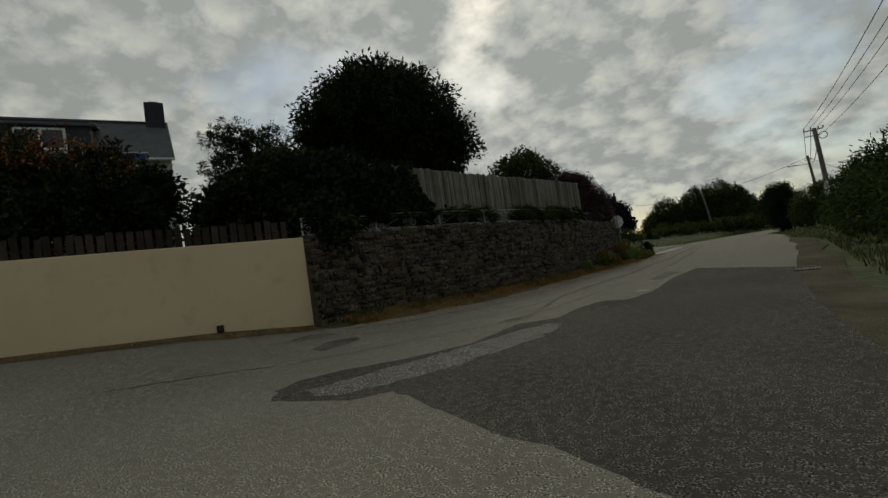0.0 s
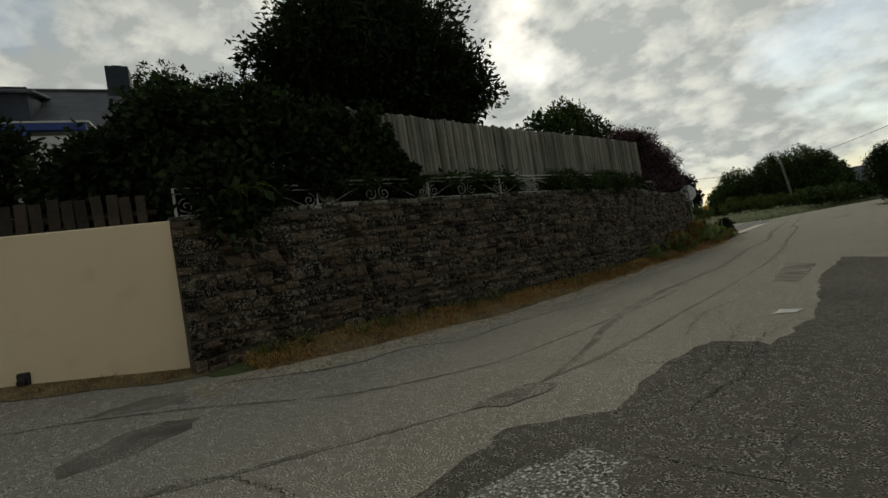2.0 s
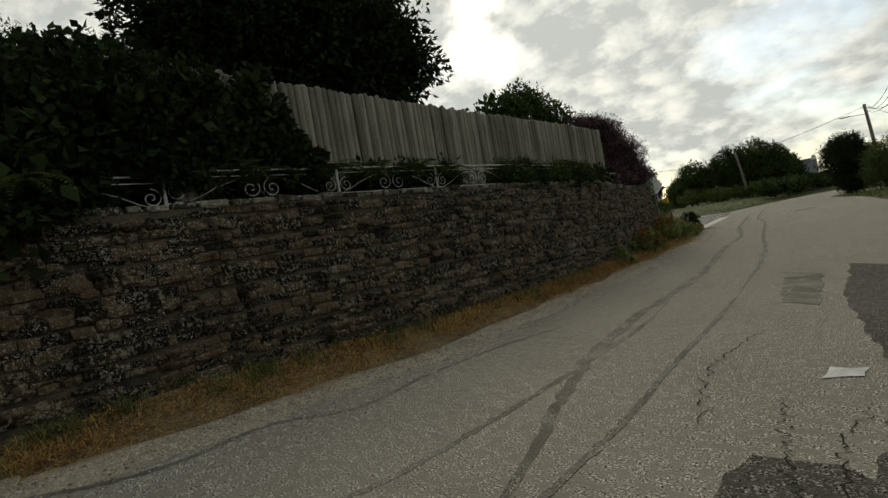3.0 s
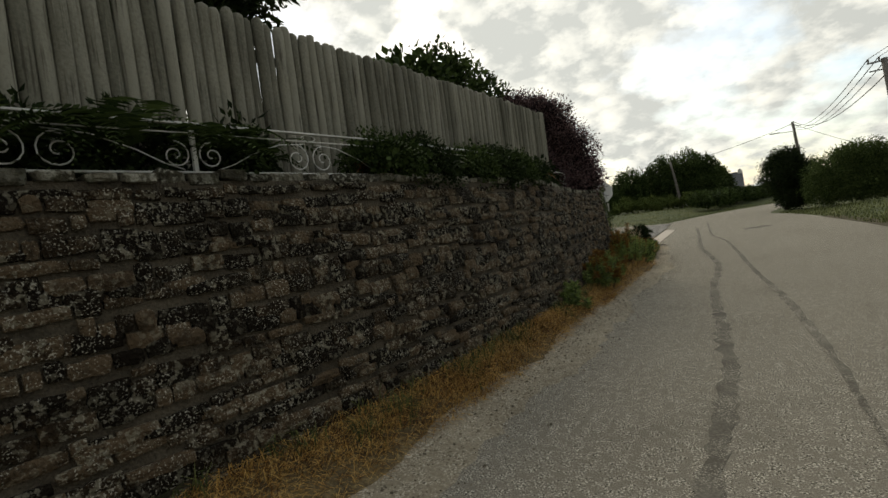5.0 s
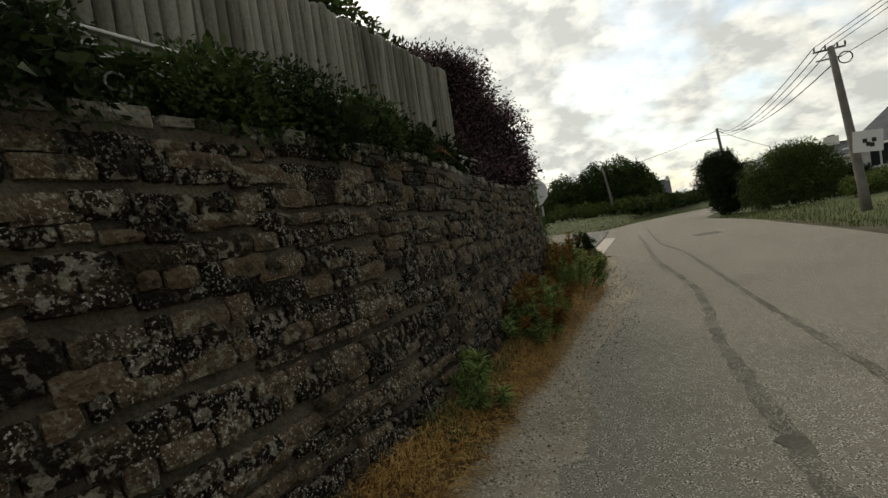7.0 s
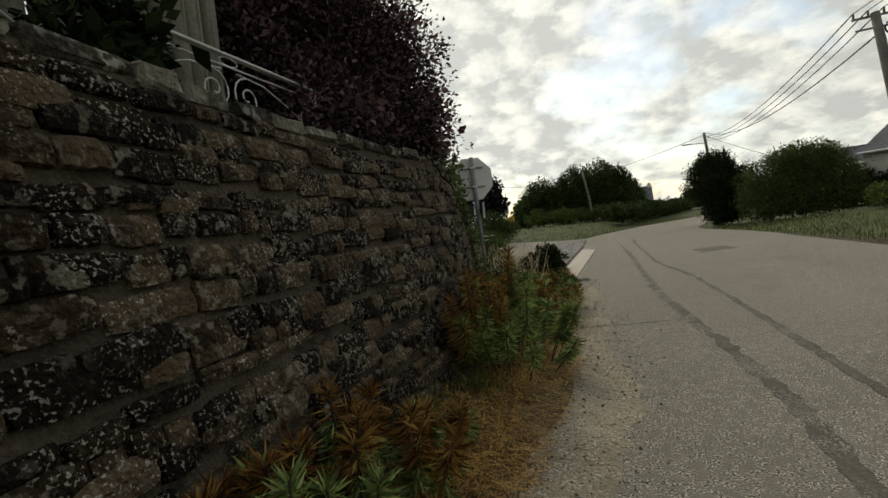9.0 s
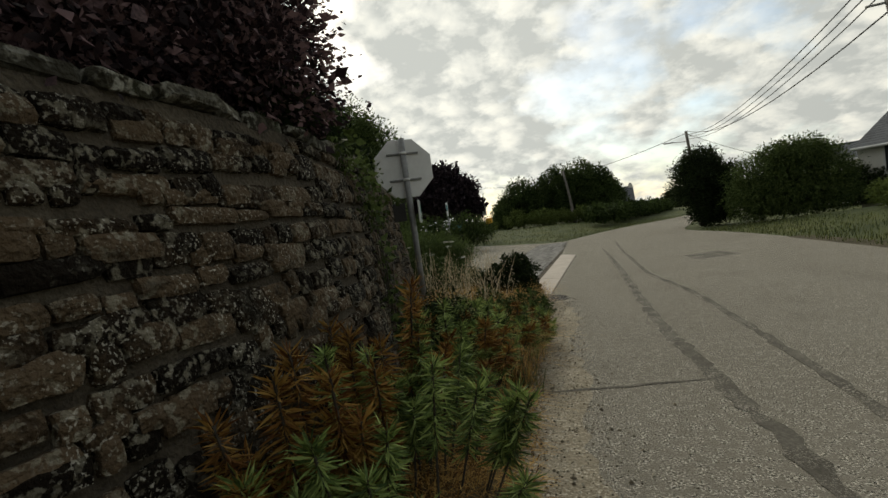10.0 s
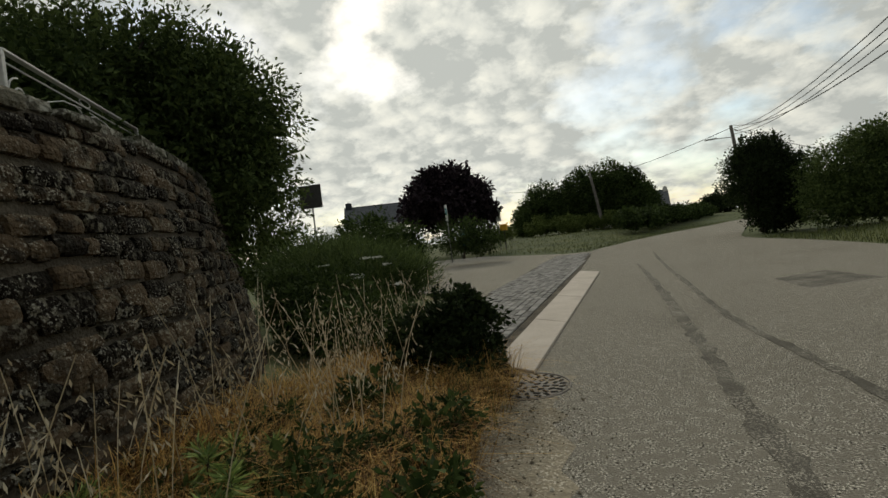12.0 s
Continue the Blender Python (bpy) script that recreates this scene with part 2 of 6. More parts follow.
M["slate_dark"] = mat("dark_slate_cladding", ((0.018, 0.022, 0.03), (0.03, 0.036, 0.048), (0.045, 0.052, 0.066)), 2, 0.7, 0.3, fine=18)
M["white_wall"] = mat("white_house_render", ((0.58, 0.55, 0.5), (0.68, 0.655, 0.61), (0.75, 0.73, 0.69)), 0.5, 0.9, 0.15, fine=80, dist=0.004)
M["blue"] = mat("blue_paint", ((0.02, 0.04, 0.16), (0.03, 0.06, 0.24), (0.045, 0.085, 0.32)), 2, 0.5, 0.1)
M["frame"] = mat("white_joinery", ((0.55, 0.55, 0.53), (0.66, 0.66, 0.64), (0.74, 0.74, 0.72)), 2, 0.5, 0.05)
M["galv"] = mat("galvanised_steel", ((0.13, 0.13, 0.125), (0.2, 0.2, 0.195), (0.3, 0.3, 0.295)), 3, 0.55, 0.1, metal=0.3, fine=25, dist=0.002)
M["sign_back"] = mat("aluminium_sign_back", ((0.62, 0.62, 0.61), (0.7, 0.7, 0.69), (0.77, 0.77, 0.76)), 1.5, 0.55, 0.05, metal=0.05, fine=15, dist=0.002)
M["black"] = mat("dark_iron", ((0.015, 0.014, 0.013), (0.028, 0.026, 0.024), (0.045, 0.042, 0.038)), 6, 0.6, 0.2)
M["iron"] = mat("cast_iron", ((0.12, 0.105, 0.09), (0.18, 0.16, 0.14), (0.25, 0.225, 0.2)), 6, 0.7, 0.4, metal=0.2, fine=40)
M["pole_wood"] = mat("grey_timber_pole", ((0.09, 0.08, 0.07), (0.15, 0.135, 0.12), (0.22, 0.2, 0.18)), 3, 0.85, 0.4, fine=25)
M["kerb"] = mat("pale_dressed_stone", ((0.40, 0.345, 0.29), (0.50, 0.435, 0.37), (0.58, 0.515, 0.445)), 2.0, 0.9, 0.3, fine=50, dist=0.006)
M["cobble"] = mat("granite_sett", ((0.13, 0.122, 0.112), (0.2, 0.19, 0.175), (0.28, 0.265, 0.245)), 3, 0.85, 0.5, fine=40, vary="object", spread=0.4, dist=0.01)
M["cobble_i"] = mat("granite_sett_far", ((0.13, 0.122, 0.112), (0.2, 0.19, 0.175), (0.28, 0.265, 0.245)), 3, 0.85, 0.5, fine=40, vary="island", spread=0.4, dist=0.01)
M["sign_white"] = mat("white_sign_face", ((0.66, 0.66, 0.65), (0.72, 0.72, 0.71), (0.78, 0.78, 0.77)), 2, 0.4, 0)
M["sign_green"] = mat("green_sign_face", ((0.01, 0.11, 0.06), (0.014, 0.14, 0.08), (0.02, 0.17, 0.1)), 2, 0.4, 0)
M["sign_blue"] = mat("turquoise_sign_face", ((0.05, 0.2, 0.24), (0.07, 0.26, 0.3), (0.1, 0.32, 0.36)), 9, 0.4, 0)
M["yellow"] = mat("yellow_plastic", ((0.6, 0.3, 0.02), (0.7, 0.38, 0.03), (0.78, 0.45, 0.05)), 3, 0.5, 0.05)
M["board"] = mat("dark_green_board", ((0.012, 0.03, 0.025), (0.02, 0.045, 0.038), (0.03, 0.06, 0.05)), 3, 0.5, 0.05)
M["cable"] = mat("black_cable", ((0.012, 0.012, 0.012), (0.02, 0.02, 0.02), (0.03, 0.03, 0.03)), 5, 0.6, 0)
M["paint_white"] = mat("worn_road_paint", ((0.3, 0.29, 0.27), (0.48, 0.47, 0.44), (0.6, 0.59, 0.56)), 8, 0.8, 0.3, fine=50, dist=0.004)
M["glass"] = mat("window_glass", ((0.02, 0.022, 0.025), (0.03, 0.033, 0.037), (0.04, 0.044, 0.05)), 1, 0.06, 0, spec=0.6)
M["oat"] = mat("pale_oat", ((0.4, 0.32, 0.2), (0.55, 0.46, 0.31), (0.68, 0.6, 0.44)), 2, 0.8, 0, vary="island", spread=0.5, trans=0.15)
M["petal"] = mat("white_umbel", ((0.5, 0.5, 0.44), (0.62, 0.62, 0.56), (0.7, 0.7, 0.66)), 3, 0.8, 0)
# near-black for thin cracks, and for the shade inside the drain cover's slots
M["crack_slot_shade"] = mat("open_crack_and_slot_shade", ((0.015, 0.014, 0.012), (0.025, 0.023, 0.02), (0.045, 0.042, 0.037)), 3, 0.95, 0, spec=0.05)
M["leaf_bush"] = mat("fresh_green_leaf", ((0.035, 0.055, 0.017), (0.07, 0.1, 0.03), (0.12, 0.16, 0.05)), 0.8, 0.75, 0, spec=0.12, vary="island", spread=0.5, trans=0.25)
M["shoulder"] = speckle(mat("dirt_shoulder", ((0.045, 0.038, 0.022), (0.085, 0.073, 0.046), (0.15, 0.13, 0.088)), 0.8, 0.95, 0.9, fine=40, dist=0.02, spec=0.1), (0.28, 0.25, 0.2), 60, 0.56, 0.62, 0.6, 4.0)
M["rust"] = mat("rusty_spurge_head", ((0.09, 0.036, 0.01), (0.22, 0.105, 0.028), (0.36, 0.22, 0.06)), 1.5, 0.75, 0, spec=0.12, vary="island", spread=0.6, trans=0.2)


# ---- mesh helpers ----
RNG = np.random.default_rng(7)


def smooth(a, b, x):
    t = np.clip((x - a) / (b - a), 0, 1)
    return t * t * (3 - 2 * t)


def link(name, me, material, parent=None, label="", shade=False):
    me.materials.append(material)
    if shade:
        me.polygons.foreach_set("use_smooth", np.ones(len(me.polygons), dtype=bool))
    ob = new(name, me)
    if parent:
        ob.parent = parent
        ob.matrix_parent_inverse = parent.matrix_basis.inverted()
    if label:
        ob["label"] = label
    return ob


def part(name, bm, material, parent=None, label="", shade=False):
    me = bpy.data.meshes.new(name)
    bmesh.ops.recalc_face_normals(bm, faces=bm.faces)
    bm.to_mesh(me)
    bm.free()
    return link(name, me, material, parent, label, shade)


def raw(name, verts, faces, material, parent=None, label="", shade=False):
    me = bpy.data.meshes.new(name)
    me.from_pydata([tuple(v) for v in verts], [], [tuple(f) for f in faces])
    me.update()
    return link(name, me, material, parent, label, shade)


def quads(name, V, material, parent=None, label="", n=4):
    """A mesh from an array of shape (count, n, 3): one loose face for each row."""
    V = np.asarray(V, dtype=np.float32)
    c = len(V)
    me = bpy.data.meshes.new(name)
    me.vertices.add(c * n)
    me.vertices.foreach_set("co", V.reshape(-1))
    me.loops.add(c * n)
    me.loops.foreach_set("vertex_index", np.arange(c * n, dtype=np.int32))
    me.polygons.add(c)
    me.polygons.foreach_set("loop_start", np.arange(0, c * n, n, dtype=np.int32))
    me.update(calc_edges=True)
    me.validate()
    return link(name, me, material, parent, label)


def base(name, x, y, z=0.0):
    e = new(name)
    e.matrix_basis = Matrix.Translation((x, y, z))
    return e


def box_bm(bm, size, at=(0, 0, 0), rot=None, bevel=0.0):
    m = Matrix.Translation(at) @ (rot.to_4x4() if rot else Matrix.Identity(4)) @ Matrix.Diagonal((*size, 1))
    r = bmesh.ops.create_cube(bm, size=1.0, matrix=m)
    if bevel:
        ed = list({e for v in r["verts"] for e in v.link_edges})
        bmesh.ops.bevel(bm, geom=ed, offset=bevel, segments=1, affect="EDGES")
    return bm


def box(size, at=(0, 0, 0), rot=None, bevel=0.0):
    return box_bm(bmesh.new(), size, at, rot, bevel)


def tube_bm(bm, pts, rad, sides=8, cap=True):
    """A tube along points; rad is one radius or one for each point."""
    pts = [Vector(p) for p in pts]
    rad = rad if hasattr(rad, "__len__") else [rad] * len(pts)
    rings = []
    for i, p in enumerate(pts):
        d = (pts[min(i + 1, len(pts) - 1)] - pts[max(i - 1, 0)]).normalized()
        a = d.orthogonal().normalized() if abs(d.z) > 0.9 else d.cross(Vector((0, 0, 1))).normalized()
        b = d.cross(a)
        rings.append([bm.verts.new(p + (a * math.cos(2 * math.pi * k / sides) + b * math.sin(2 * math.pi * k / sides)) * rad[i]) for k in range(sides)])
    for r0, r1 in zip(rings, rings[1:]):
        for k in range(sides):
            bm.faces.new((r0[k], r0[(k + 1) % sides], r1[(k + 1) % sides], r1[k]))
    if cap:
        bm.faces.new(rings[0][::-1])
        bm.faces.new(rings[-1])
    return bm


def tube(pts, rad, sides=8, cap=True):
    return tube_bm(bmesh.new(), pts, rad, sides, cap)


def spline(pts, n):
    """n places along a smooth line through points."""
    P = np.array(pts, dtype=float)
    s = np.concatenate([[0], np.cumsum(np.linalg.norm(np.diff(P, axis=0), axis=1))])
    t = np.linspace(0, s[-1], n)
    T = np.gradient(P, s, axis=0)
    i = np.clip(np.searchsorted(s, t, side="right") - 1, 0, len(s) - 2)
    h = (s[i + 1] - s[i])[:, None]
    u = ((t - s[i]) / h[:, 0])[:, None]
    return ((2 * u**3 - 3 * u**2 + 1) * P[i] + (u**3 - 2 * u**2 + u) * h * T[i] + (-2 * u**3 + 3 * u**2) * P[i + 1] + (u**3 - u**2) * h * T[i + 1])


# ---- the plan ----
# front edge of the stone wall's top, from the rendered wall round to the side street: x, y, height of the top
WALL_TOP = [(0.08, 6.5, 2.06), (0.30, 8.6, 2.12), (0.52, 10.6, 2.13), (0.75, 12.5, 2.13), (0.93, 14.2, 2.13), (1.0, 16.0, 2.13), (0.99, 18.0, 2.12),
            (0.76, 20.0, 2.05), (0.58, 21.2, 2.02), (0.55, 22.2, 2.02), (0.44, 23.3, 2.03), (0.05, 24.5, 2.05), (-0.5, 25.8, 2.09), (-1.0, 27.0, 2.12), (-1.6, 28.0, 2.12), (-2.4, 28.9, 2.08), (-3.5, 29.9, 2.02), (-5.5, 31.0, 1.9), (-9.0, 32.0, 1.85)]
BATTER = 0.36
CREAM_END, CREAM_DIR = Vector((0.08, 6.5, 0)), Vector((-0.54, -0.84, 0)).normalized()
ROAD_L = [(1.9, -6), (0.9, 1.0), (0.75, 4.5), (1.05, 6.5), (1.6, 9), (1.78, 12), (1.85, 15), (1.72, 18), (1.66, 21), (1.6, 23.2), (1.25, 25), (0.85, 27), (0.6, 29), (0.29, 37.4), (-0.3, 42), (-1.4, 47), (-0.6, 52), (1.7, 60.5), (3.9, 66), (8, 78), (14, 92), (24, 110), (60, 150)]
ROAD_R = [(9.6, -6), (9.2, 1.0), (8.9, 4.5), (8.6, 6.5), (8.3, 9), (8.0, 12), (7.9, 15), (7.75, 18), (7.6, 21), (7.5, 23.2), (7.3, 25), (7.1, 27), (6.95, 29), (6.2, 37.4), (5.5, 42), (4.4, 47), (5.0, 52), (6.6, 60.5), (9.2, 66), (13, 76), (19, 89), (29, 106), (66, 146)]
WALL = spline(WALL_TOP, 141)


def wall_side(i):
    """Outward direction of the wall at its i-th place, level."""
    d = WALL[min(i + 1, len(WALL) - 1)] - WALL[max(i - 1, 0)]
    v = np.array([d[1], -d[0], 0])
    return v / np.linalg.norm(v)


WSIDE = np.array([wall_side(i) for i in range(len(WALL))])


def edge_x(table, y):
    a = np.array(table)
    return np.interp(y, a[:, 1], a[:, 0])


def height(x, y):
    """The ground's height: level road, banks under the walls, a raised garden behind them."""
    x, y = np.asarray(x, dtype=float), np.asarray(y, dtype=float)
    h = 0.0 * x
    wx = np.interp(y, WALL[:, 1], WALL[:, 0])
    inside = smooth(-0.3, -0.75, x - wx) * smooth(5.5, 7.0, y) * smooth(29.0, 27.0, y + 0.35 * np.minimum(x + 1.5, 0))
    back = smooth(-1.2, -22, x - wx)
    h = h + inside * (1.85 + 2.2 * back)
    # behind the rendered wall
    s = -(x - CREAM_END.x) * CREAM_DIR.y + (y - CREAM_END.y) * CREAM_DIR.x
    cream = smooth(-0.35, -0.8, s) * smooth(8.2, 7.0, y)
    h = np.maximum(h, cream * (1.75 + 2.2 * smooth(-1, -20, s)))
    # the bank between the wall's foot and the road
    foot = smooth(0.03, -0.3, x - edge_x(ROAD_L, y)) * smooth(1.0, 0.05, x - wx - 0.3) * smooth(6.0, 8.0, y) * (1 - smooth(29, 31, y))
    h = np.maximum(h, foot * 0.16)
    # the far verge and bank
    el, er = edge_x(ROAD_L, y), edge_x(ROAD_R, y)
    h = h + 0.5 * smooth(1.2, 5.0, x - er) * smooth(2, 6, y) * smooth(50, 40, y)
    h = h + 0.6 * smooth(1.5, 12.0, el - x) * smooth(52, 66, y)
    return h + road_z(x, y) * (1 - inside) - 0.03


def road_z(x, y):
    """The road rises towards the lane under the rendered wall."""
    return np.interp(x, [-30, -10, -3, -0.9, 0.1, 2.6], [1.6, 0.95, 0.5, 0.31, 0.14, 0.0]) * smooth(12.0, 7.5, y)


def lay(V):
    """Lifts road surfaces onto the slope of the lane."""
    V = np.array(V, dtype=float)
    V[:, 2] += road_z(V[:, 0], V[:, 1])
    return V


def sheet(name, xs, ys, material, fn, parent=None):
    X, Y = np.meshgrid(xs, ys)
    Z = fn(X, Y)
    V = np.stack([X, Y, Z], -1).reshape(-1, 3)
    nx = len(xs)
    F = [(j * nx + i, j * nx + i + 1, (j + 1) * nx + i + 1, (j + 1) * nx + i) for j in range(len(ys) - 1) for i in range(nx - 1)]
    return raw(name, V, F, material, parent, shade=True)


def steps(*runs):
    out = []
    for a, b, d in runs:
        out += list(np.arange(a, b, d))
    return np.array(out + [runs[-1][1]])


ground = sheet("ground", steps((-1500, -200, 130), (-200, -60, 10), (-60, -14, 2), (-14, 14, 0.35), (14, 60, 2), (60, 200, 10), (200, 1500, 130)),
               steps((-1200, -150, 105), (-150, -20, 10), (-20, -2, 1.5), (-2, 34, 0.35), (34, 70, 1.0), (70, 200, 8), (200, 1800, 130)), M["meadow"], height)
tagged(ground, "dry grassy ground spreading out to the horizon", "ground", kind="structure")


def strip(name, left, right, material, z=0.0, across=6, parent=None, n=90):
    L, R = spline([(*p, z) for p in left], n), spline([(*p, z) for p in right], n)
    V = [L[i] * (1 - k / across) + R[i] * (k / across) for i in range(n) for k in range(across + 1)]
    w = across + 1
    F = [(i * w + k, i * w + k + 1, (i + 1) * w + k + 1, (i + 1) * w + k) for i in range(n - 1) for k in range(across)]
    return raw(name, lay(V), F, material, parent)


road = tagged(strip("road", ROAD_L, ROAD_R, M["asphalt"], 0.0, across=24, n=160), "worn grey asphalt road with patches and tar seams", "road", kind="structure")
side_road = tagged(raw("side_road", [(0.45, 29.6, -0.006), (0.5, 47.6, -0.006), (-2.6, 47.3, -0.006), (-5, 49.5, -0.006), (-13, 57.5, -0.006), (-36, 80, -0.006), (-40, 62, -0.006), (-16, 45, -0.006), (-6, 37.5, -0.006), (-1.7, 34, -0.006), (-0.7, 31.2, -0.006)], [tuple(range(10, -1, -1))], M["asphalt"]), "worn grey asphalt side street joining the road", "road", kind="structure")
lane = tagged(strip("lane", [(1.0, 7.2), (0.1, 6.6), (-2.25, 2.95), (-10.03, -9.15), (-25.03, -32.5)], [(9, 4), (6.5, -3), (2.2, -8), (-5, -18), (-20, -42)], M["asphalt"], -0.004, across=40), "worn grey asphalt lane below the rendered wall", "road", kind="structure")
yard = tagged(raw("road_apron", [(0.9, -30, -0.008), (30, -30, -0.008), (30, 3, -0.008), (8, 3.2, -0.008), (0.9, 3, -0.008)], [(0, 1, 2, 3, 4)], M["asphalt"]), "worn grey asphalt where the lanes meet", "road", kind="structure")


def patch(name, outline, material, z, label, parent=None, rag=0.018, seed=1):
    """A flat repair on the road with a ragged outline."""
    rng = np.random.default_rng(seed)
    P = np.array(outline, dtype=float)
    out = []
    for a, b in zip(P, np.roll(P, -1, axis=0)):
        k = max(2, int(np.linalg.norm(b - a) / 0.12))
        for j in range(k):
            p = a + (b - a) * j / k
            out.append((*(p + rng.normal(0, rag, 2) * (1 if j else 0.3)), z))
    bm = bmesh.new()
    f = bm.faces.new([bm.verts.new(p) for p in lay(out)])
    bmesh.ops.triangulate(bm, faces=[f])
    return tagged(part(name, bm, material, parent), label, "road repair", kind="structure")


patch("road_patch_1", [(5.5, 15.3), (7.95, 12.9), (8.28, 9), (8.92, 4.0), (9.1, 1.5), (7.9, 2.7), (7.2, 3.0), (6.8, 3.05), (6.2, 3.3), (5.4, 3.6), (5.45, 5.0), (5.5, 7.0), (5.6, 9.0), (5.74, 10.05), (5.63, 11.3), (5.45, 12.9)], M["asphalt_dark"], 0.001, "dark newer asphalt patch in the road")
patch("road_patch_8", [(3.82, 3.67), (3.95, 3.3), (4.3, 3.05), (5.2, 3.3), (5.65, 4.0), (5.8, 5.1), (5.9, 6.2), (5.75, 7.1), (5.2, 7.45), (4.91, 7.17), (4.67, 6.9), (4.75, 6.3), (4.8, 5.6), (4.6, 5.04), (4.36, 4.6), (4.01, 4.19)], M["asphalt_dark"], 0.002, "dark tarred border of the road repair", seed=18)
patch("road_patch_2", [(4.3, 3.35), (4.48, 3.86), (4.57, 4.33), (4.71, 4.77), (4.8, 5.26), (4.95, 5.85), (5.07, 6.55), (5.19, 6.85), (5.45, 6.8), (5.58, 6.4), (5.6, 5.8), (5.5, 5.11), (5.42, 4.71), (5.32, 4.29), (5.15, 3.75), (4.8, 3.35)], M["chippings"], 0.003, "coarse pale chippings laid in a long road repair", seed=2, rag=0.03)
patch("road_patch_3", [(5.11, 7.45), (5.1, 7.77), (5.05, 8.31), (5.09, 8.9), (5.17, 9.13), (5.51, 9.15), (5.75, 8.94), (5.95, 8.5), (6.05, 6.9), (5.3, 6.92)], M["asphalt_dark"], 0.0035, "dark cracked asphalt patch in the road", seed=3)
patch("road_patch_4", [(4.96, 12.69), (5.3, 12.5), (5.23, 14.54), (4.76, 14.94)], M["tar"], 0.0055, "dark rectangular tarred road repair", seed=4, rag=0.015)
patch("road_patch_5", [(5.38, 10.27), (5.58, 10.35), (5.61, 10.52), (5.42, 10.5)], M["paint_white"], 0.007, "worn white paint mark on the asphalt", seed=5)
patch("road_patch_6", [(1.45, 24.66), (2.6, 25.02), (2.6, 25.06), (1.45, 24.7)], M["tar"], 0.0045, "straight tar joint across the road", seed=6, rag=0.006)
patch("road_patch_7", [(3.4, 33.2), (4.4, 33.8), (4.0, 35.0), (3.2, 34.3)], M["tar"], 0.001, "dark tarred road repair", seed=7)
patch("road_patch_9", [(4.23, 7.05), (4.21, 7.34), (4.28, 7.66), (4.5, 7.72), (4.54, 7.53), (4.44, 7.2)], M["tar"], 0.0062, "dark smear of tar on the road", seed=9)
patch("road_patch_10", [(2.15, 5.02), (1.85, 5.4), (1.85, 5.8), (2.05, 6.02), (2.3, 5.85), (2.42, 5.3), (2.4, 4.98)], M["tar"], 0.0026, "dark worn tar blot on the lane", seed=10, rag=0.03)
patch("road_patch_11", [(0.9, 5.3), (0.8, 5.9), (1.0, 6.15), (1.5, 6.1), (1.25, 5.7)], M["tar"], 0.0026, "dark worn tar blot on the lane", seed=11, rag=0.03)


def verge_strip(name, inner, outer, material, z, label, seed, rag, n=170, y0=6.2, y1=29.3):
    """Ground between two lines along the road's left edge, given as offsets from it."""
    rng = np.random.default_rng(seed)
    V, F = [], []
    for i, y in enumerate(np.linspace(y0, y1, n)):
        e = float(edge_x(ROAD_L, y))
        wob = 0.12 * math.sin(y * 1.9) * math.sin(y * 0.7 + 1) + rng.normal(0, rag)
        xs = [inner(y, e), 0, 0, outer(y, e) + wob]
        xs[1], xs[2] = xs[0] * 0.66 + xs[3] * 0.34, xs[0] * 0.33 + xs[3] * 0.67
        for x in xs:
            lift = 0.0 if x > e + 0.03 else max(float(height(x, y)) + 0.03 - float(road_z(x, y)), 0.0)
            V.append((x, y, float(road_z(x, y)) + lift + z))
        if i:
            o = 4 * i - 4
            F += [(o + k, o + k + 1, o + k + 5, o + k + 4) for k in range(3)]
    return tagged(raw(name, V, F, material, shade=True), label, "verge", kind="structure")


verge_strip("gravel_edge", lambda y, e: e - 0.15, lambda y, e: e + 0.46, M["gravel"], 0.0015, "loose gravel along the broken road edge", 8, 0.035)


def loose_pebbles(count=14000):
    """Loose stones scattered over the gravel edge, thinning out onto the asphalt."""
    rng = np.random.default_rng(41)
    V, F = [], []
    ring = [(1, 0, 0), (0, 1, 0), (-1, 0, 0), (0, -1, 0), (0, 0, 0.8), (0, 0, -0.5)]
    faces = [(0, 1, 4), (1, 2, 4), (2, 3, 4), (3, 0, 4), (1, 0, 5), (2, 1, 5), (3, 2, 5), (0, 3, 5)]
    for _ in range(count):
        y = rng.uniform(6.4, 29)
        e = float(edge_x(ROAD_L, y))
        x = e + 0.02 + abs(rng.normal(0, 0.3)) if rng.random() < 0.8 else e + rng.uniform(-0.12, 0.1)
        r = rng.uniform(0.004, 0.009) * (1.8 if rng.random() < 0.08 else 1)
        a, o = rng.uniform(0, 6.28), len(V)
        z = float(road_z(x, y)) + r * 0.3 + (0.0 if x > e + 0.03 else max(float(height(x, y)) + 0.03 - float(road_z(x, y)), 0.0))
        for p in ring:
            k = r * rng.uniform(0.7, 1.3)
            V.append((x + k * (p[0] * math.cos(a) - p[1] * math.sin(a)), y + k * (p[0] * math.sin(a) + p[1] * math.cos(a)), z + k * p[2]))
        F += [tuple(o + i for i in f) for f in faces]
    return tagged(raw("pebbles", V, F, M["pebble"]), "loose sandy pebbles scattered along the road edge", "gravel", kind="stuff")


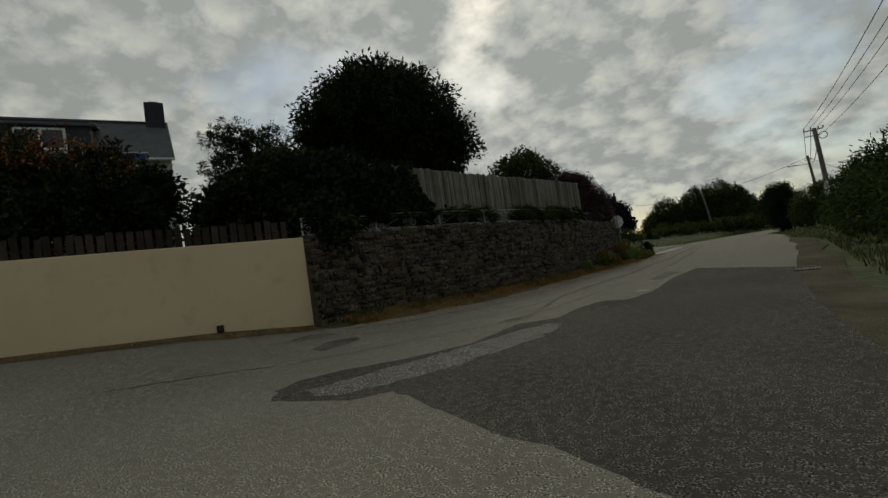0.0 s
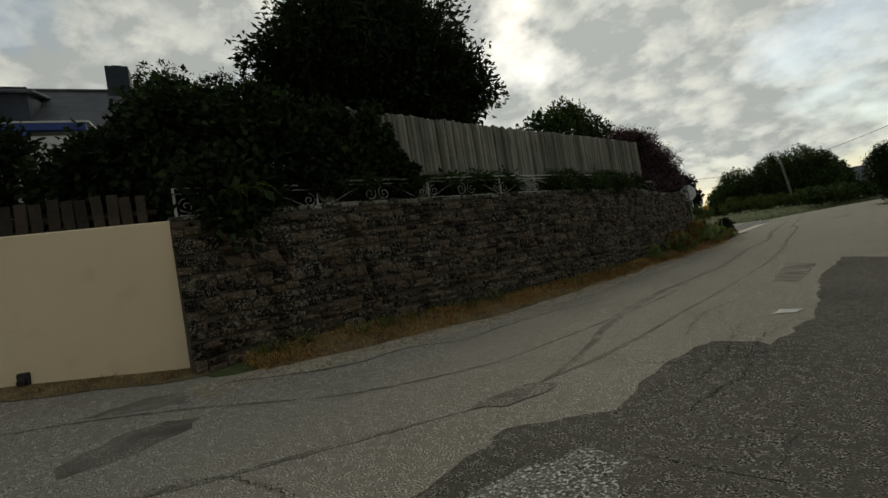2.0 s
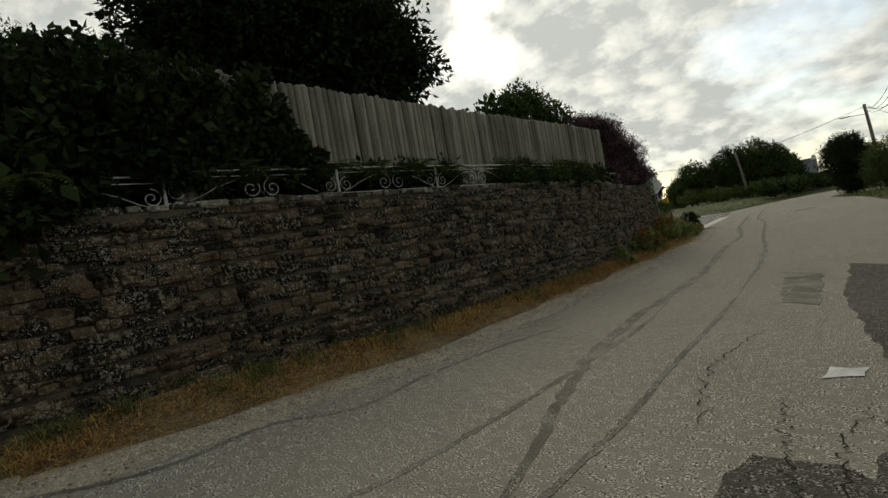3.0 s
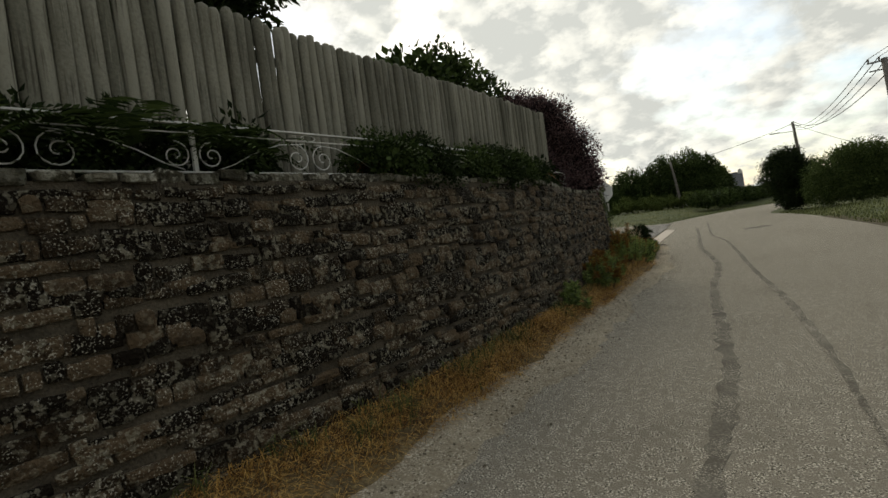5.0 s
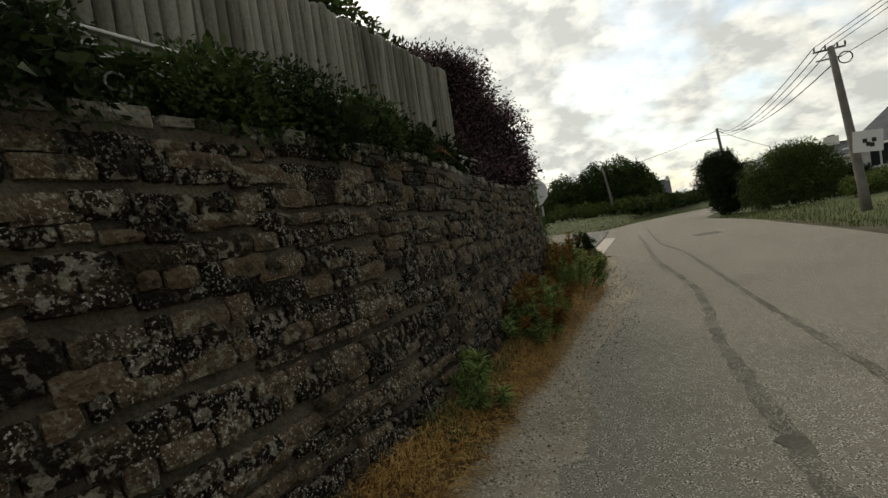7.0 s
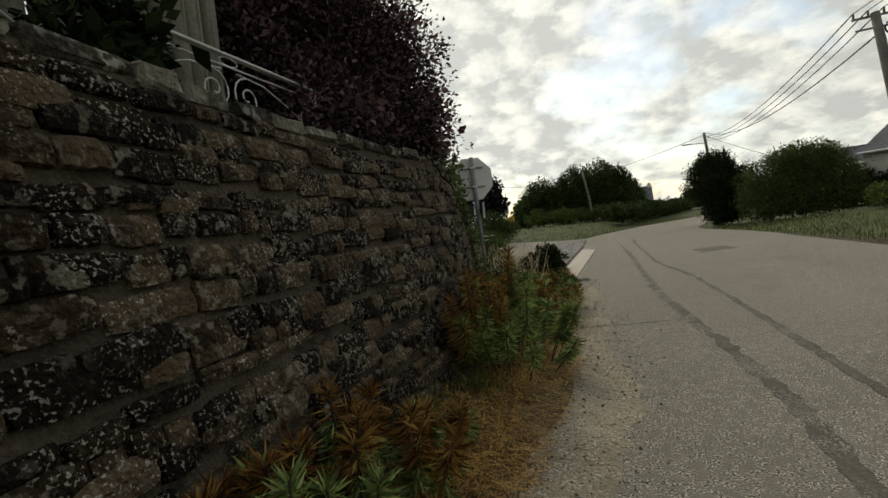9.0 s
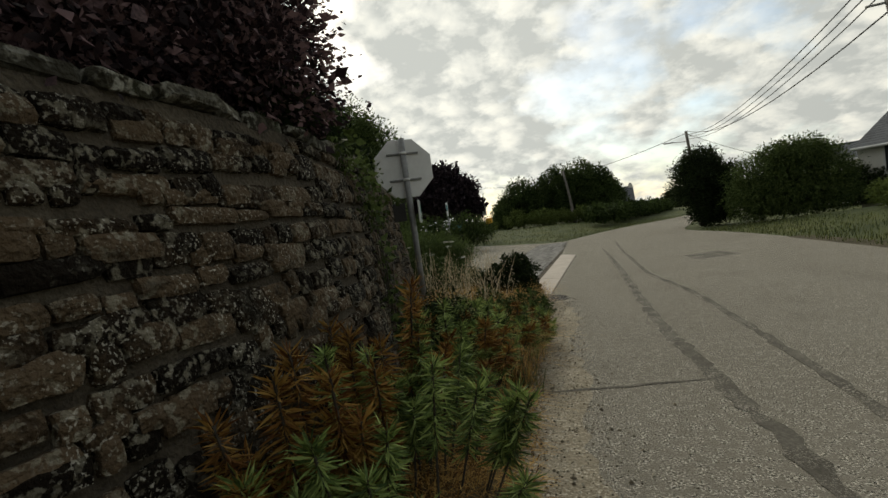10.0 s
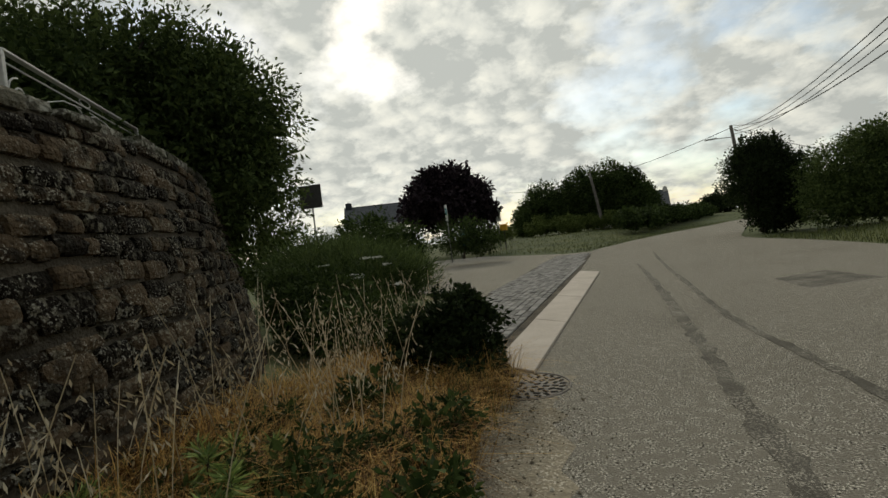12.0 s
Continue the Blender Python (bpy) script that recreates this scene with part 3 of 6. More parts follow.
loose_pebbles()
shoulder = strip("shoulder", [(p[0] - 0.12 - 0.05 * math.sin(p[1]), p[1]) for p in ROAD_R[1:14]], [(p[0] + 0.6 + 0.15 * math.sin(p[1] * 1.3), p[1]) for p in ROAD_R[1:14]], M["shoulder"], 0.0012, n=80)
tagged(shoulder, "gravelly dirt shoulder of the road", "verge", kind="structure")
verge_strip("verge", lambda y, e: float(np.interp(y, WALL[:100, 1], WALL[:100, 0])) + 0.1, lambda y, e: e - 0.02, M["earth"], 0.008, "dry brown earth and thatch below the wall", 9, 0.004, 300, 7.0)


def seam(name, pts, width, material, z, label, seed, jag=0.0):
    rng = np.random.default_rng(seed)
    P = spline([(*p, 0) for p in pts], int(22 * len(pts)))
    V, F = [], []
    for i, p in enumerate(P):
        d = P[min(i + 1, len(P) - 1)] - P[max(i - 1, 0)]
        s = np.array([d[1], -d[0], 0]) / np.linalg.norm(d)
        q = i / (len(P) - 1)
        thin = min(1.0, 0.05 + 8 * q, 0.05 + 8 * (1 - q))
        w0, w1 = thin * width * (0.5 + rng.normal(0, 0.13)), thin * width * (0.5 + rng.normal(0, 0.13))
        wig = rng.normal(0, width * 0.04 + jag)
        V += [p + s * (wig - w0) + (0, 0, z), p + s * (wig + w1) + (0, 0, z)]
        if i:
            F.append((2 * i - 2, 2 * i - 1, 2 * i + 1, 2 * i))
    return tagged(raw(name, lay(V), F, material), label, "road seam", kind="structure")


SEAM = "dark tar seam winding along the road"
seam("tar_seam_1", [(4.2, 7.0), (4.36, 7.7), (4.27, 8.4), (3.95, 9.6), (3.79, 10.3), (3.6, 12), (3.62, 14.2), (3.6, 15.4), (3.47, 16.7), (3.17, 19.8), (3.05, 22.6), (2.9, 23.6), (2.4, 26.5), (2.1, 29), (1.9, 31), (1.58, 34), (0.86, 40)], 0.125, M["tar"], 0.0040, SEAM, 11)
seam("tar_seam_2", [(4.46, 13.0), (4.36, 15.7), (4.12, 18.5), (3.8, 20.9), (3.5, 23.5), (3.28, 25.6), (2.84, 29.0), (2.35, 31.3), (2.04, 34.1), (1.6, 38.5), (1.2, 44)], 0.085, M["tar"], 0.0048, SEAM, 12)
seam("tar_seam_3", [(0.4, 4.4), (1.2, 5.5), (1.86, 6.15), (2.51, 6.68), (2.95, 7.07), (3.29, 7.57), (3.55, 8.1), (3.68, 9.0), (3.76, 10.2), (3.82, 11.5), (3.66, 13.5)], 0.05, M["tar"], 0.0031, SEAM, 13)
seam("tar_seam_4", [(0.9, 6.3), (1.95, 7.7), (2.0, 8.4), (2.4, 8.9), (2.42, 9.8), (2.56, 10.8), (2.9, 11.8)], 0.06, M["tar"], 0.0022, SEAM, 14)
seam("tar_seam_5", [(4.36, 7.7), (4.45, 8.4), (4.49, 9.2), (4.47, 10.5), (4.48, 11.9), (4.46, 13.3)], 0.045, M["tar"], 0.0042, SEAM, 15)
seam("tar_seam_6", [(1.2, 2.2), (2.1, 3.6), (2.9, 4.6), (3.5, 5.6), (3.9, 6.4), (4.2, 7.0)], 0.06, M["tar"], 0.0034, SEAM, 16)
for k, line in enumerate([[(5.2, 7.6), (5.4, 8.3), (5.3, 9.2), (5.2, 10)], [(5.45, 7.4), (5.6, 8.2), (5.5, 9.3), (5.62, 10)], [(4.8, 8.4), (5.3, 8.5), (5.7, 8.9)], [(4.9, 9.3), (4.75, 10.4), (4.95, 11.6)], [(3.2, 5.2), (3.5, 5.6), (4.4, 5.8)]]):
    seam("crack_%d" % (k + 1), line, 0.008, M["crack_slot_shade"], 0.006 + 0.0003 * k, "thin crack in the asphalt", 20 + k, 0.022)


# ---- rendered wall ----
def cream_wall():
    bm = bmesh.new()
    back = Vector((-CREAM_DIR.y, CREAM_DIR.x, 0)) * -0.28
    rows = []
    for k in range(14):
        p = CREAM_END + CREAM_DIR * 2.0 * k
        zt = 2.03 + 0.032 * 2.0 * k
        rows.append([bm.verts.new(q) for q in ((p.x, p.y, -0.1), (p.x, p.y, zt - 0.015), (p.x + back.x * 0.06, p.y + back.y * 0.06, zt), (p.x + back.x, p.y + back.y, zt), (p.x + back.x, p.y + back.y, -0.1))])
    for a, b in zip(rows, rows[1:]):
        for k in range(5):
            bm.faces.new((a[k], a[(k + 1) % 5], b[(k + 1) % 5], b[k]))
    bm.faces.new(rows[0])
    bm.faces.new(rows[-1][::-1])
    return part("wall_cream", bm, M["render"])


wall_cream = tagged(cream_wall(), "plain cream rendered garden wall below an old plank fence", "wall", kind="structure")

cream_foot_v, cream_foot_f = [], []
for k in range(60):
    p = CREAM_END + CREAM_DIR * (0.4 * k - 0.3)
    out = Vector((-CREAM_DIR.y, CREAM_DIR.x, 0))
    for o, up in ((-0.02, 0.05), (0.16, 0.03), (0.34 + 0.05 * math.sin(k * 1.7), 0.006)):
        q = p + out * o
        cream_foot_v.append((q.x, q.y, float(road_z(q.x, q.y)) + up))
    if k:
        o = 3 * k - 3
        cream_foot_f += [(o, o + 1, o + 4, o + 3), (o + 1, o + 2, o + 5, o + 4)]
tagged(raw("verge_2", cream_foot_v, cream_foot_f, M["earth"], shade=True), "dry brown earth below the cream wall", "verge", kind="structure")

# ---- stone wall: mortar core, then its stones ----
core_v, core_f = [], []
for i, (p, s) in enumerate(zip(WALL, WSIDE)):
    core_v += [p + s * (BATTER - 0.016) - (0, 0, p[2] + 0.1), p - s * 0.016 - (0, 0, 0.05), p - s * 0.42 - (0, 0, 0.05), p - s * 0.5 - (0, 0, p[2] + 0.1)]
    if i:
        a, b = 4 * i - 4, 4 * i
        core_f += [(a + k, a + (k + 1) % 4, b + (k + 1) % 4, b + k) for k in range(4)]
core_f += [(0, 1, 2, 3), (4 * len(WALL) - 1, 4 * len(WALL) - 2, 4 * len(WALL) - 3, 4 * len(WALL) - 4)]
wall_stone = raw("wall_stone", core_v, core_f, M["mortar"])
tagged(wall_stone, "old battered rubble stone retaining wall with pale lichen", "wall", kind="structure")


# ---- leaves, blades and bushes ----
def unit(v):
    return v / np.maximum(np.linalg.norm(v, axis=-1, keepdims=True), 1e-9)


def leaf_quads(P, D, size, width=0.45, rng=RNG, fold=0.12):
    """Pointed leaves at P along D: diamonds of four corners, a little folded."""
    n = len(P)
    D = unit(D)
    A = unit(np.cross(D, unit(rng.normal(size=(n, 3)))))
    Nn = np.cross(D, A)
    s = (size * rng.uniform(0.6, 1.35, n))[:, None]
    mid = P + D * s * 0.45 + Nn * s * fold
    return np.stack([P, mid + A * s * width * 0.5, P + D * s, mid - A * s * width * 0.5], 1)


def clumps(blobs, count, clump, rng, flat=0.0, low=False):
    """Places and outward ways of leaves gathered in clumps over ellipsoids: (centre, radii)."""
    P, D = [], []
    vol = np.array([b[1][0] * b[1][1] + b[1][1] * b[1][2] + b[1][0] * b[1][2] for b in blobs])
    for (c, r), share in zip(blobs, vol / vol.sum()):
        c, r = np.array(c), np.array(r)
        n = max(40, int(count * share))
        k = max(5, int(n / 55))
        dirs = unit(rng.normal(size=(k, 3)))
        if not low:
            dirs[:, 2] = np.where(dirs[:, 2] < -0.55, -dirs[:, 2], dirs[:, 2])
        rad = rng.uniform(0.55, 1.06, k) ** 0.6
        cc = c + dirs * r * rad[:, None]
        pick = rng.integers(0, k, n)
        off = unit(rng.normal(size=(n, 3))) * (rng.uniform(0, 1, n) ** 0.5)[:, None] * clump * rng.uniform(0.6, 1.4, k)[pick][:, None]
        p = cc[pick] + off
        deep = rng.uniform(0, 1, n) < 0.3
        inner = c + unit(rng.normal(size=(n, 3))) * r * (rng.uniform(0.2, 0.9, n) ** 0.5)[:, None]
        p = np.where(deep[:, None], inner, p)
        P.append(p)
        D.append(unit(p - c) * 0.5 + unit(off) * 0.5 + rng.normal(size=(n, 3)) * 0.55 + np.array([0, 0, -flat]))
    return np.concatenate(P), np.concatenate(D)


def limbs(bm, root, tips, r0, rng):
    for tip in tips:
        root_v, tip_v = np.array(root), np.array(tip)
        mid = root_v * 0.5 + tip_v * 0.5 + rng.normal(0, 0.12, 3) * np.linalg.norm(tip_v - root_v) * 0.6
        tube_bm(bm, [root_v, root_v * 0.6 + mid * 0.4, mid, tip_v], [r0, r0 * 0.75, r0 * 0.5, r0 * 0.15], 6)


def plant(name, at, blobs, leaf, count, size, clump, label, category, seed, trunk=None, width=0.45, flat=0.1, group="", low=True):
    """A bush or tree: trunk with limbs and a crown of leaves. blobs are given from the plant's base."""
    rng = np.random.default_rng(seed)
    root = base(name, *at)
    bl = [((at[0] + c[0], at[1] + c[1], at[2] + c[2]), r) for c, r in blobs]
    bm = bmesh.new()
    h, r = trunk or (0.3, 0.04)
    top = (at[0], at[1], at[2] + h)
    tube_bm(bm, [(at[0], at[1], at[2] - 0.1), (at[0] + r, at[1], at[2] + h * 0.5), top], [r * 1.3, r, r * 0.85], 8)
    tips = []
    for c, rr in bl:
        for _ in range(3):
            d = rng.normal(size=3)
            d = d / np.linalg.norm(d) * 0.7
            tips.append(np.array(c) + d * np.array(rr))
    limbs(bm, top, tips, r * 0.6, rng)
    part("trunk", bm, M["bark"], root, shade=True)
    P, D = clumps(bl, count, clump, rng, flat, low)
    P[:, 2] = np.maximum(P[:, 2], height(P[:, 0], P[:, 1]) + 0.02)
    Q, E = clumps([(c, (r[0] * 0.6, r[1] * 0.6, r[2] * 0.6)) for c, r in bl], max(count // 7, 30), clump * 1.5, rng, flat, low)
    Q[:, 2] = np.maximum(Q[:, 2], height(Q[:, 0], Q[:, 1]) + 0.02)
    leaves = np.concatenate([leaf_quads(P, D, size, width, rng), leaf_quads(Q, E, size * 1.7, min(width * 1.4, 0.7), rng)])
    quads("crown", leaves, M[leaf], root)
    return tagged(root, label, category, group)


def blades(P, height, lean, width, rng, way=None, bend=0.5):
    """Grass blades as bent strips of two quads each, returned as rows of quads."""
    n = len(P)
    h = (height * rng.uniform(0.5, 1.4, n))[:, None]
    a = rng.uniform(0, 2 * np.pi, n)
    side = np.stack([np.cos(a), np.sin(a), np.zeros(n)], 1)
    w = np.cross(side, [0, 0, 1.0])
    l = np.abs(rng.normal(lean, 0.35, n))[:, None]
    up = np.array([0, 0, 1.0])
    m = P + up * h * 0.55 + w * l * h * 0.3
    t = P + up * h * (1 - 0.35 * np.minimum(l, 1.6)) + w * l * h * (0.6 + bend * 0.5)
    hw = side * width * 0.5
    low = np.stack([P - hw, P + hw, m + hw * 0.8, m - hw * 0.8], 1)
    high = np.stack([m - hw * 0.8, m + hw * 0.8, t + hw * 0.1, t - hw * 0.1], 1)
    return np.concatenate([low, high])


def wall_foot(y):
    i = np.clip(np.searchsorted(WALL[:96, 1], y), 0, 95)
    return WALL[i, 0] + WSIDE[i, 0] * BATTER


def tufts(P, k, spread, rng):
    """Gathers loose places into k tufts, keeping them near where they were."""
    c = P[rng.integers(0, len(P), k)]
    q = c[rng.integers(0, k, len(P))] + np.concatenate([rng.normal(0, spread, (len(P), 2)), np.zeros((len(P), 1))], 1)
    q[:, 2] = height(q[:, 0], q[:, 1])
    return q


def scatter_verge(n, y0, y1, lo, hi, rng, power=1.0):
    y = rng.uniform(y0, y1, n)
    a, b = wall_foot(y), edge_x(ROAD_L, y)
    x = a + (b - a) * (lo + (hi - lo) * rng.uniform(0, 1, n) ** power)
    return np.stack([x, y, height(x, y)], 1)


# ---- wall pieces ----
def stone_template(rng):
    """One rough stone's face: a grid with worn edges and a skirt, one unit long and high."""
    xs, zs = np.linspace(-0.5, 0.5, 5), np.linspace(-0.5, 0.5, 4)
    V = []
    for j, z in enumerate(zs):
        for i, x in enumerate(xs):
            rim = (i in (0, 4)) + (j in (0, 3))
            k = 1.0 if rim < 2 else 0.95
            V.append((x * k + rng.normal(0, 0.018), (0.0 if rim else 1.0) * rng.uniform(0.75, 1.1) + (0.62 if rim == 1 else 0.35 if rim == 2 else 0), z * k + rng.normal(0, 0.04)))
    F = [(j * 5 + i, j * 5 + i + 1, (j + 1) * 5 + i + 1, (j + 1) * 5 + i) for j in range(3) for i in range(4)]
    ring = [0, 1, 2, 3, 4, 9, 14, 19, 18, 17, 16, 15, 10, 5]
    n0 = len(V)
    for r in ring:
        V.append((V[r][0] * 1.04, -1.6, V[r][2] * 1.04))
    for q in range(len(ring)):
        F.append((ring[q], n0 + q, n0 + (q + 1) % len(ring), ring[(q + 1) % len(ring)]))
    return np.array(V), F


def build_stones():
    rng = np.random.default_rng(21)
    temps = [stone_template(rng) for _ in range(10)]
    meshes = []
    for V, F in temps:
        me = bpy.data.meshes.new("stone")
        me.from_pydata([tuple(v) for v in V], [], F)
        me.update()
        me.materials.append(M["stone_o"])
        meshes.append(me)
    s = np.concatenate([[0], np.cumsum(np.linalg.norm(np.diff(WALL[:, :2], axis=0), axis=1))])
    total = s[-1]
    courses = 23
    allv, allf, off, singles = [], [], 0, 0
    edges = np.cumsum(np.concatenate([[0], rng.uniform(0.7, 1.35, courses)]))
    edges = edges / edges[-1] * 0.955
    for c in range(courses):
        u = 0.0
        while u < total:
            ln = rng.choice([0.1, 0.15, 0.19, 0.24, 0.3]) * rng.uniform(0.85, 1.15)
            mid = u + ln / 2
            u += ln
            if mid - ln / 2 < 0.0 or mid > total - 0.2:
                continue
            p = np.array([np.interp(mid, s, WALL[:, k]) for k in range(3)])
            i = min(int(np.searchsorted(s, mid)), len(WALL) - 1)
            n = WSIDE[i]
            tang = np.array([-n[1], n[0], 0])
            wob = 0.012 * math.sin(mid * 1.7 + c * 2.1) + rng.normal(0, 0.006)
            v0, v1 = edges[c], edges[c + 1]
            vm = (v0 + v1) / 2 + wob
            upw = np.array([0, 0, p[2]]) - n * BATTER
            hgt = (v1 - v0) * np.linalg.norm(upw)
            upw = upw / np.linalg.norm(upw)
            out = np.cross(tang, upw)
            at = p * [1, 1, 0] + n * BATTER * (1 - vm) + np.array([0, 0, p[2] * vm])
            sx, sy, sz = max(ln - rng.uniform(0.004, 0.024), 0.06), rng.uniform(0.022, 0.04), max(hgt - rng.uniform(-0.006, 0.014), 0.045)
            tilt = rng.normal(0, 0.035)
            ax, az = tang * math.cos(tilt) + upw * math.sin(tilt), upw * math.cos(tilt) - tang * math.sin(tilt)
            at = at - out * rng.uniform(0.008, 0.02)
            k = int(rng.integers(0, len(temps)))
            near = 20.2 < p[1] < 23.0 and c >= 3
            if near and singles < 300:
                ob = new("stone", meshes[k])
                ob.parent = wall_stone
                mt = np.eye(4)
                mt[:3, 0], mt[:3, 1], mt[:3, 2], mt[:3, 3] = ax * sx, out * sy, az * sz, at
                ob.matrix_basis = Matrix([list(r) for r in mt])
                singles += 1
                continue
            V, F = temps[k]
            W = at + V[:, 0:1] * ax * sx + V[:, 1:2] * out * sy + V[:, 2:3] * az * sz
            allv.append(W)
            allf += [tuple(q + off for q in f) for f in F]
            off += len(W)
    rest = raw("rubble_stones", np.concatenate(allv), allf, M["stone"], wall_stone, "dark rubble stones spotted with pale lichen")
    rest["kind"] = "stuff"
    # coping: flat stones along the top
    u = 0.0
    k = 0
    while u < total - 0.6:
        ln = rng.uniform(0.17, 0.36)
        mid = u + ln / 2
        u += ln
        p = np.array([np.interp(mid, s, WALL[:, q]) for q in range(3)])
        i = min(int(np.searchsorted(s, mid)), len(WALL) - 1)
        n = WSIDE[i]
        tang = np.array([-n[1], n[0], 0])
        bm = box((ln - rng.uniform(0.012, 0.05), rng.uniform(0.3, 0.36), rng.uniform(0.055, 0.095)), bevel=0.016)
        for v in bm.verts:
            v.co += Vector(rng.normal(0, 0.007, 3))
        ob = part("coping_stone", bm, M["coping"], wall_stone)
        mt = np.eye(4)
        mt[:3, 0], mt[:3, 1], mt[:3, 3] = tang, n, p - n * rng.uniform(0.13, 0.18) + np.array([0, 0, -0.025 + rng.normal(0, 0.008)])
        ob.matrix_parent_inverse = Matrix.Identity(4)
        ob.matrix_basis = Matrix([list(r) for r in mt])
        k += 1


# ---- railing on the wall ----
def spiral(cx, cz, r, turns, start, sgn, n=22):
    return [(cx + sgn * r * (1 - 0.86 * q / n) * math.cos(start + turns * 2 * math.pi * q / n), 0, cz + r * (1 - 0.86 * q / n) * math.sin(start + turns * 2 * math.pi * q / n)) for q in range(n + 1)]


def railing(at, heading, length, last):
    """One white railing bay: x along it, z up from the coping."""
    r = base("railing", *at)
    def bar(name, pts, rad, sides=6):
        return part(name, tube([(at[0] + p[0] * math.cos(heading) - p[1] * math.sin(heading), at[1] + p[0] * math.sin(heading) + p[1] * math.cos(heading), at[2] + p[2]) for p in pts], rad, sides), M["white_iron"], r, shade=True)
    def flat(name, size, pos):
        bm = box(size, pos, bevel=0.003)
        bm.transform(Matrix.Translation(at) @ Matrix.Rotation(heading, 4, "Z"))
        return part(name, bm, M["white_iron"], r)
    L = length
    flat("post", (0.032, 0.032, 0.7), (0, 0, 0.05))
    if last:
        flat("post", (0.032, 0.032, 0.7), (L, 0, 0.05))
    flat("top_rail", (L, 0.042, 0.016), (L / 2, 0, 0.393))
    flat("bottom_rail", (L, 0.03, 0.014), (L / 2, 0, 0.035))
    bar("mid_rail", [(0, 0, 0.325), (L, 0, 0.325)], 0.006)
    c = L / 2
    for sg in (-1, 1):
        bar("scroll", spiral(c + sg * 0.135, 0.165, 0.125, 1.55, math.pi * 0.5, sg), 0.006)
        e = c + sg * (L / 2 - 0.13)
        bar("scroll", spiral(e, 0.16, 0.105, 1.5, math.pi * 0.5, -sg), 0.006)
        bar("sweep", [(c + sg * 0.06, 0, 0.3), (c + sg * 0.3, 0, 0.28), (c + sg * 0.55, 0, 0.19), (c + sg * 0.72, 0, 0.1), (c + sg * 0.85, 0, 0.055)], 0.005)
    bar("ring", [(c + 0.075 * math.cos(a), 0, 0.355 + 0.026 * math.sin(a)) for a in np.linspace(0, 2 * math.pi, 15)], 0.0045)
    return tagged(r, "white painted wrought-iron railing bay with scrolls on the stone wall", "railing", "railing bays")


def build_railings():
    line = WALL - WSIDE * (0.22 + 0.3 * smooth(18.0, 20.5, WALL[:, 1:2]))
    s = np.concatenate([[0], np.cumsum(np.linalg.norm(np.diff(line[:, :2], axis=0), axis=1))])
    posts = list(np.interp([6.65, 8.59, 10.74, 12.58, 14.6, 16.6, 18.59, 20.3, 22.04, 23.8, 25.4, 27.0, 28.45], line[:, 1], s))
    at = [np.array([np.interp(q, s, line[:, k]) for k in range(3)]) for q in posts]
    for i, (a, b) in enumerate(zip(at, at[1:])):
        d = b - a
        railing((a[0], a[1], a[2] + 0.01 + 0.09 * float(smooth(18.0, 20.5, a[1]))), math.atan2(d[1], d[0]), float(np.linalg.norm(d[:2])), i == len(at) - 2)


# ---- log fence behind the railing ----
def build_fence():
    rng = np.random.default_rng(5)
    fence = base("log_fence", -0.06, 15.0, 1.85)
    meshes = []
    for k in range(6):
        bm = bmesh.new()
        n, rings = 14, []
        for z, r in ((0, 0.0572), (0.5, 0.0576), (1.0, 0.0566), (1.5, 0.057), (1.94, 0.056), (1.972, 0.049), (1.99, 0.036), (2.0, 0.015)):
            ox, oy = rng.normal(0, 0.004, 2)
            rings.append([bm.verts.new((ox + r * math.cos(2 * math.pi * q / n), oy + r * math.sin(2 * math.pi * q / n), z)) for q in range(n)])
        for a, b in zip(rings, rings[1:]):
            for q in range(n):
                bm.faces.new((a[q], a[(q + 1) % n], b[(q + 1) % n], b[q]))
        bm.faces.new(rings[-1])
        me = bpy.data.meshes.new("log")
        bm.to_mesh(me)
        bm.free()
        me.materials.append(M["log"])
        me.polygons.foreach_set("use_smooth", np.ones(len(me.polygons), dtype=bool))
        meshes.append(me)
    y = 8.8
    while y < 21.3:
        top = np.interp(y, [8.8, 12, 14, 18, 21.3], [3.82, 3.83, 3.84, 3.9, 3.92]) + rng.normal(0, 0.012)
        ob = new("log", meshes[int(rng.integers(0, 6))])
        ob.parent = fence
        ob.matrix_parent_inverse = Matrix.Translation((0.06, -15.0, -1.85))
        ob.matrix_basis = Matrix.Translation((-0.06 + rng.normal(0, 0.008), y, 1.8)) @ Euler((rng.normal(0, 0.004), rng.normal(0, 0.008), rng.uniform(0, 6.28))).to_matrix().to_4x4() @ Matrix.Diagonal((rng.uniform(0.97, 1.06), rng.uniform(0.97, 1.06), (top - 1.8) / 2.0, 1))
        y += 0.1125 * rng.uniform(0.98, 1.03)
    for z in (2.4, 3.5):
        part("back_rail", box((0.05, 12.4, 0.09), (-0.145, 15.05, z), bevel=0.005), M["plank"], fence)
    tagged(fence, "weathered grey round-log palisade fence on the raised garden's edge", "fence")


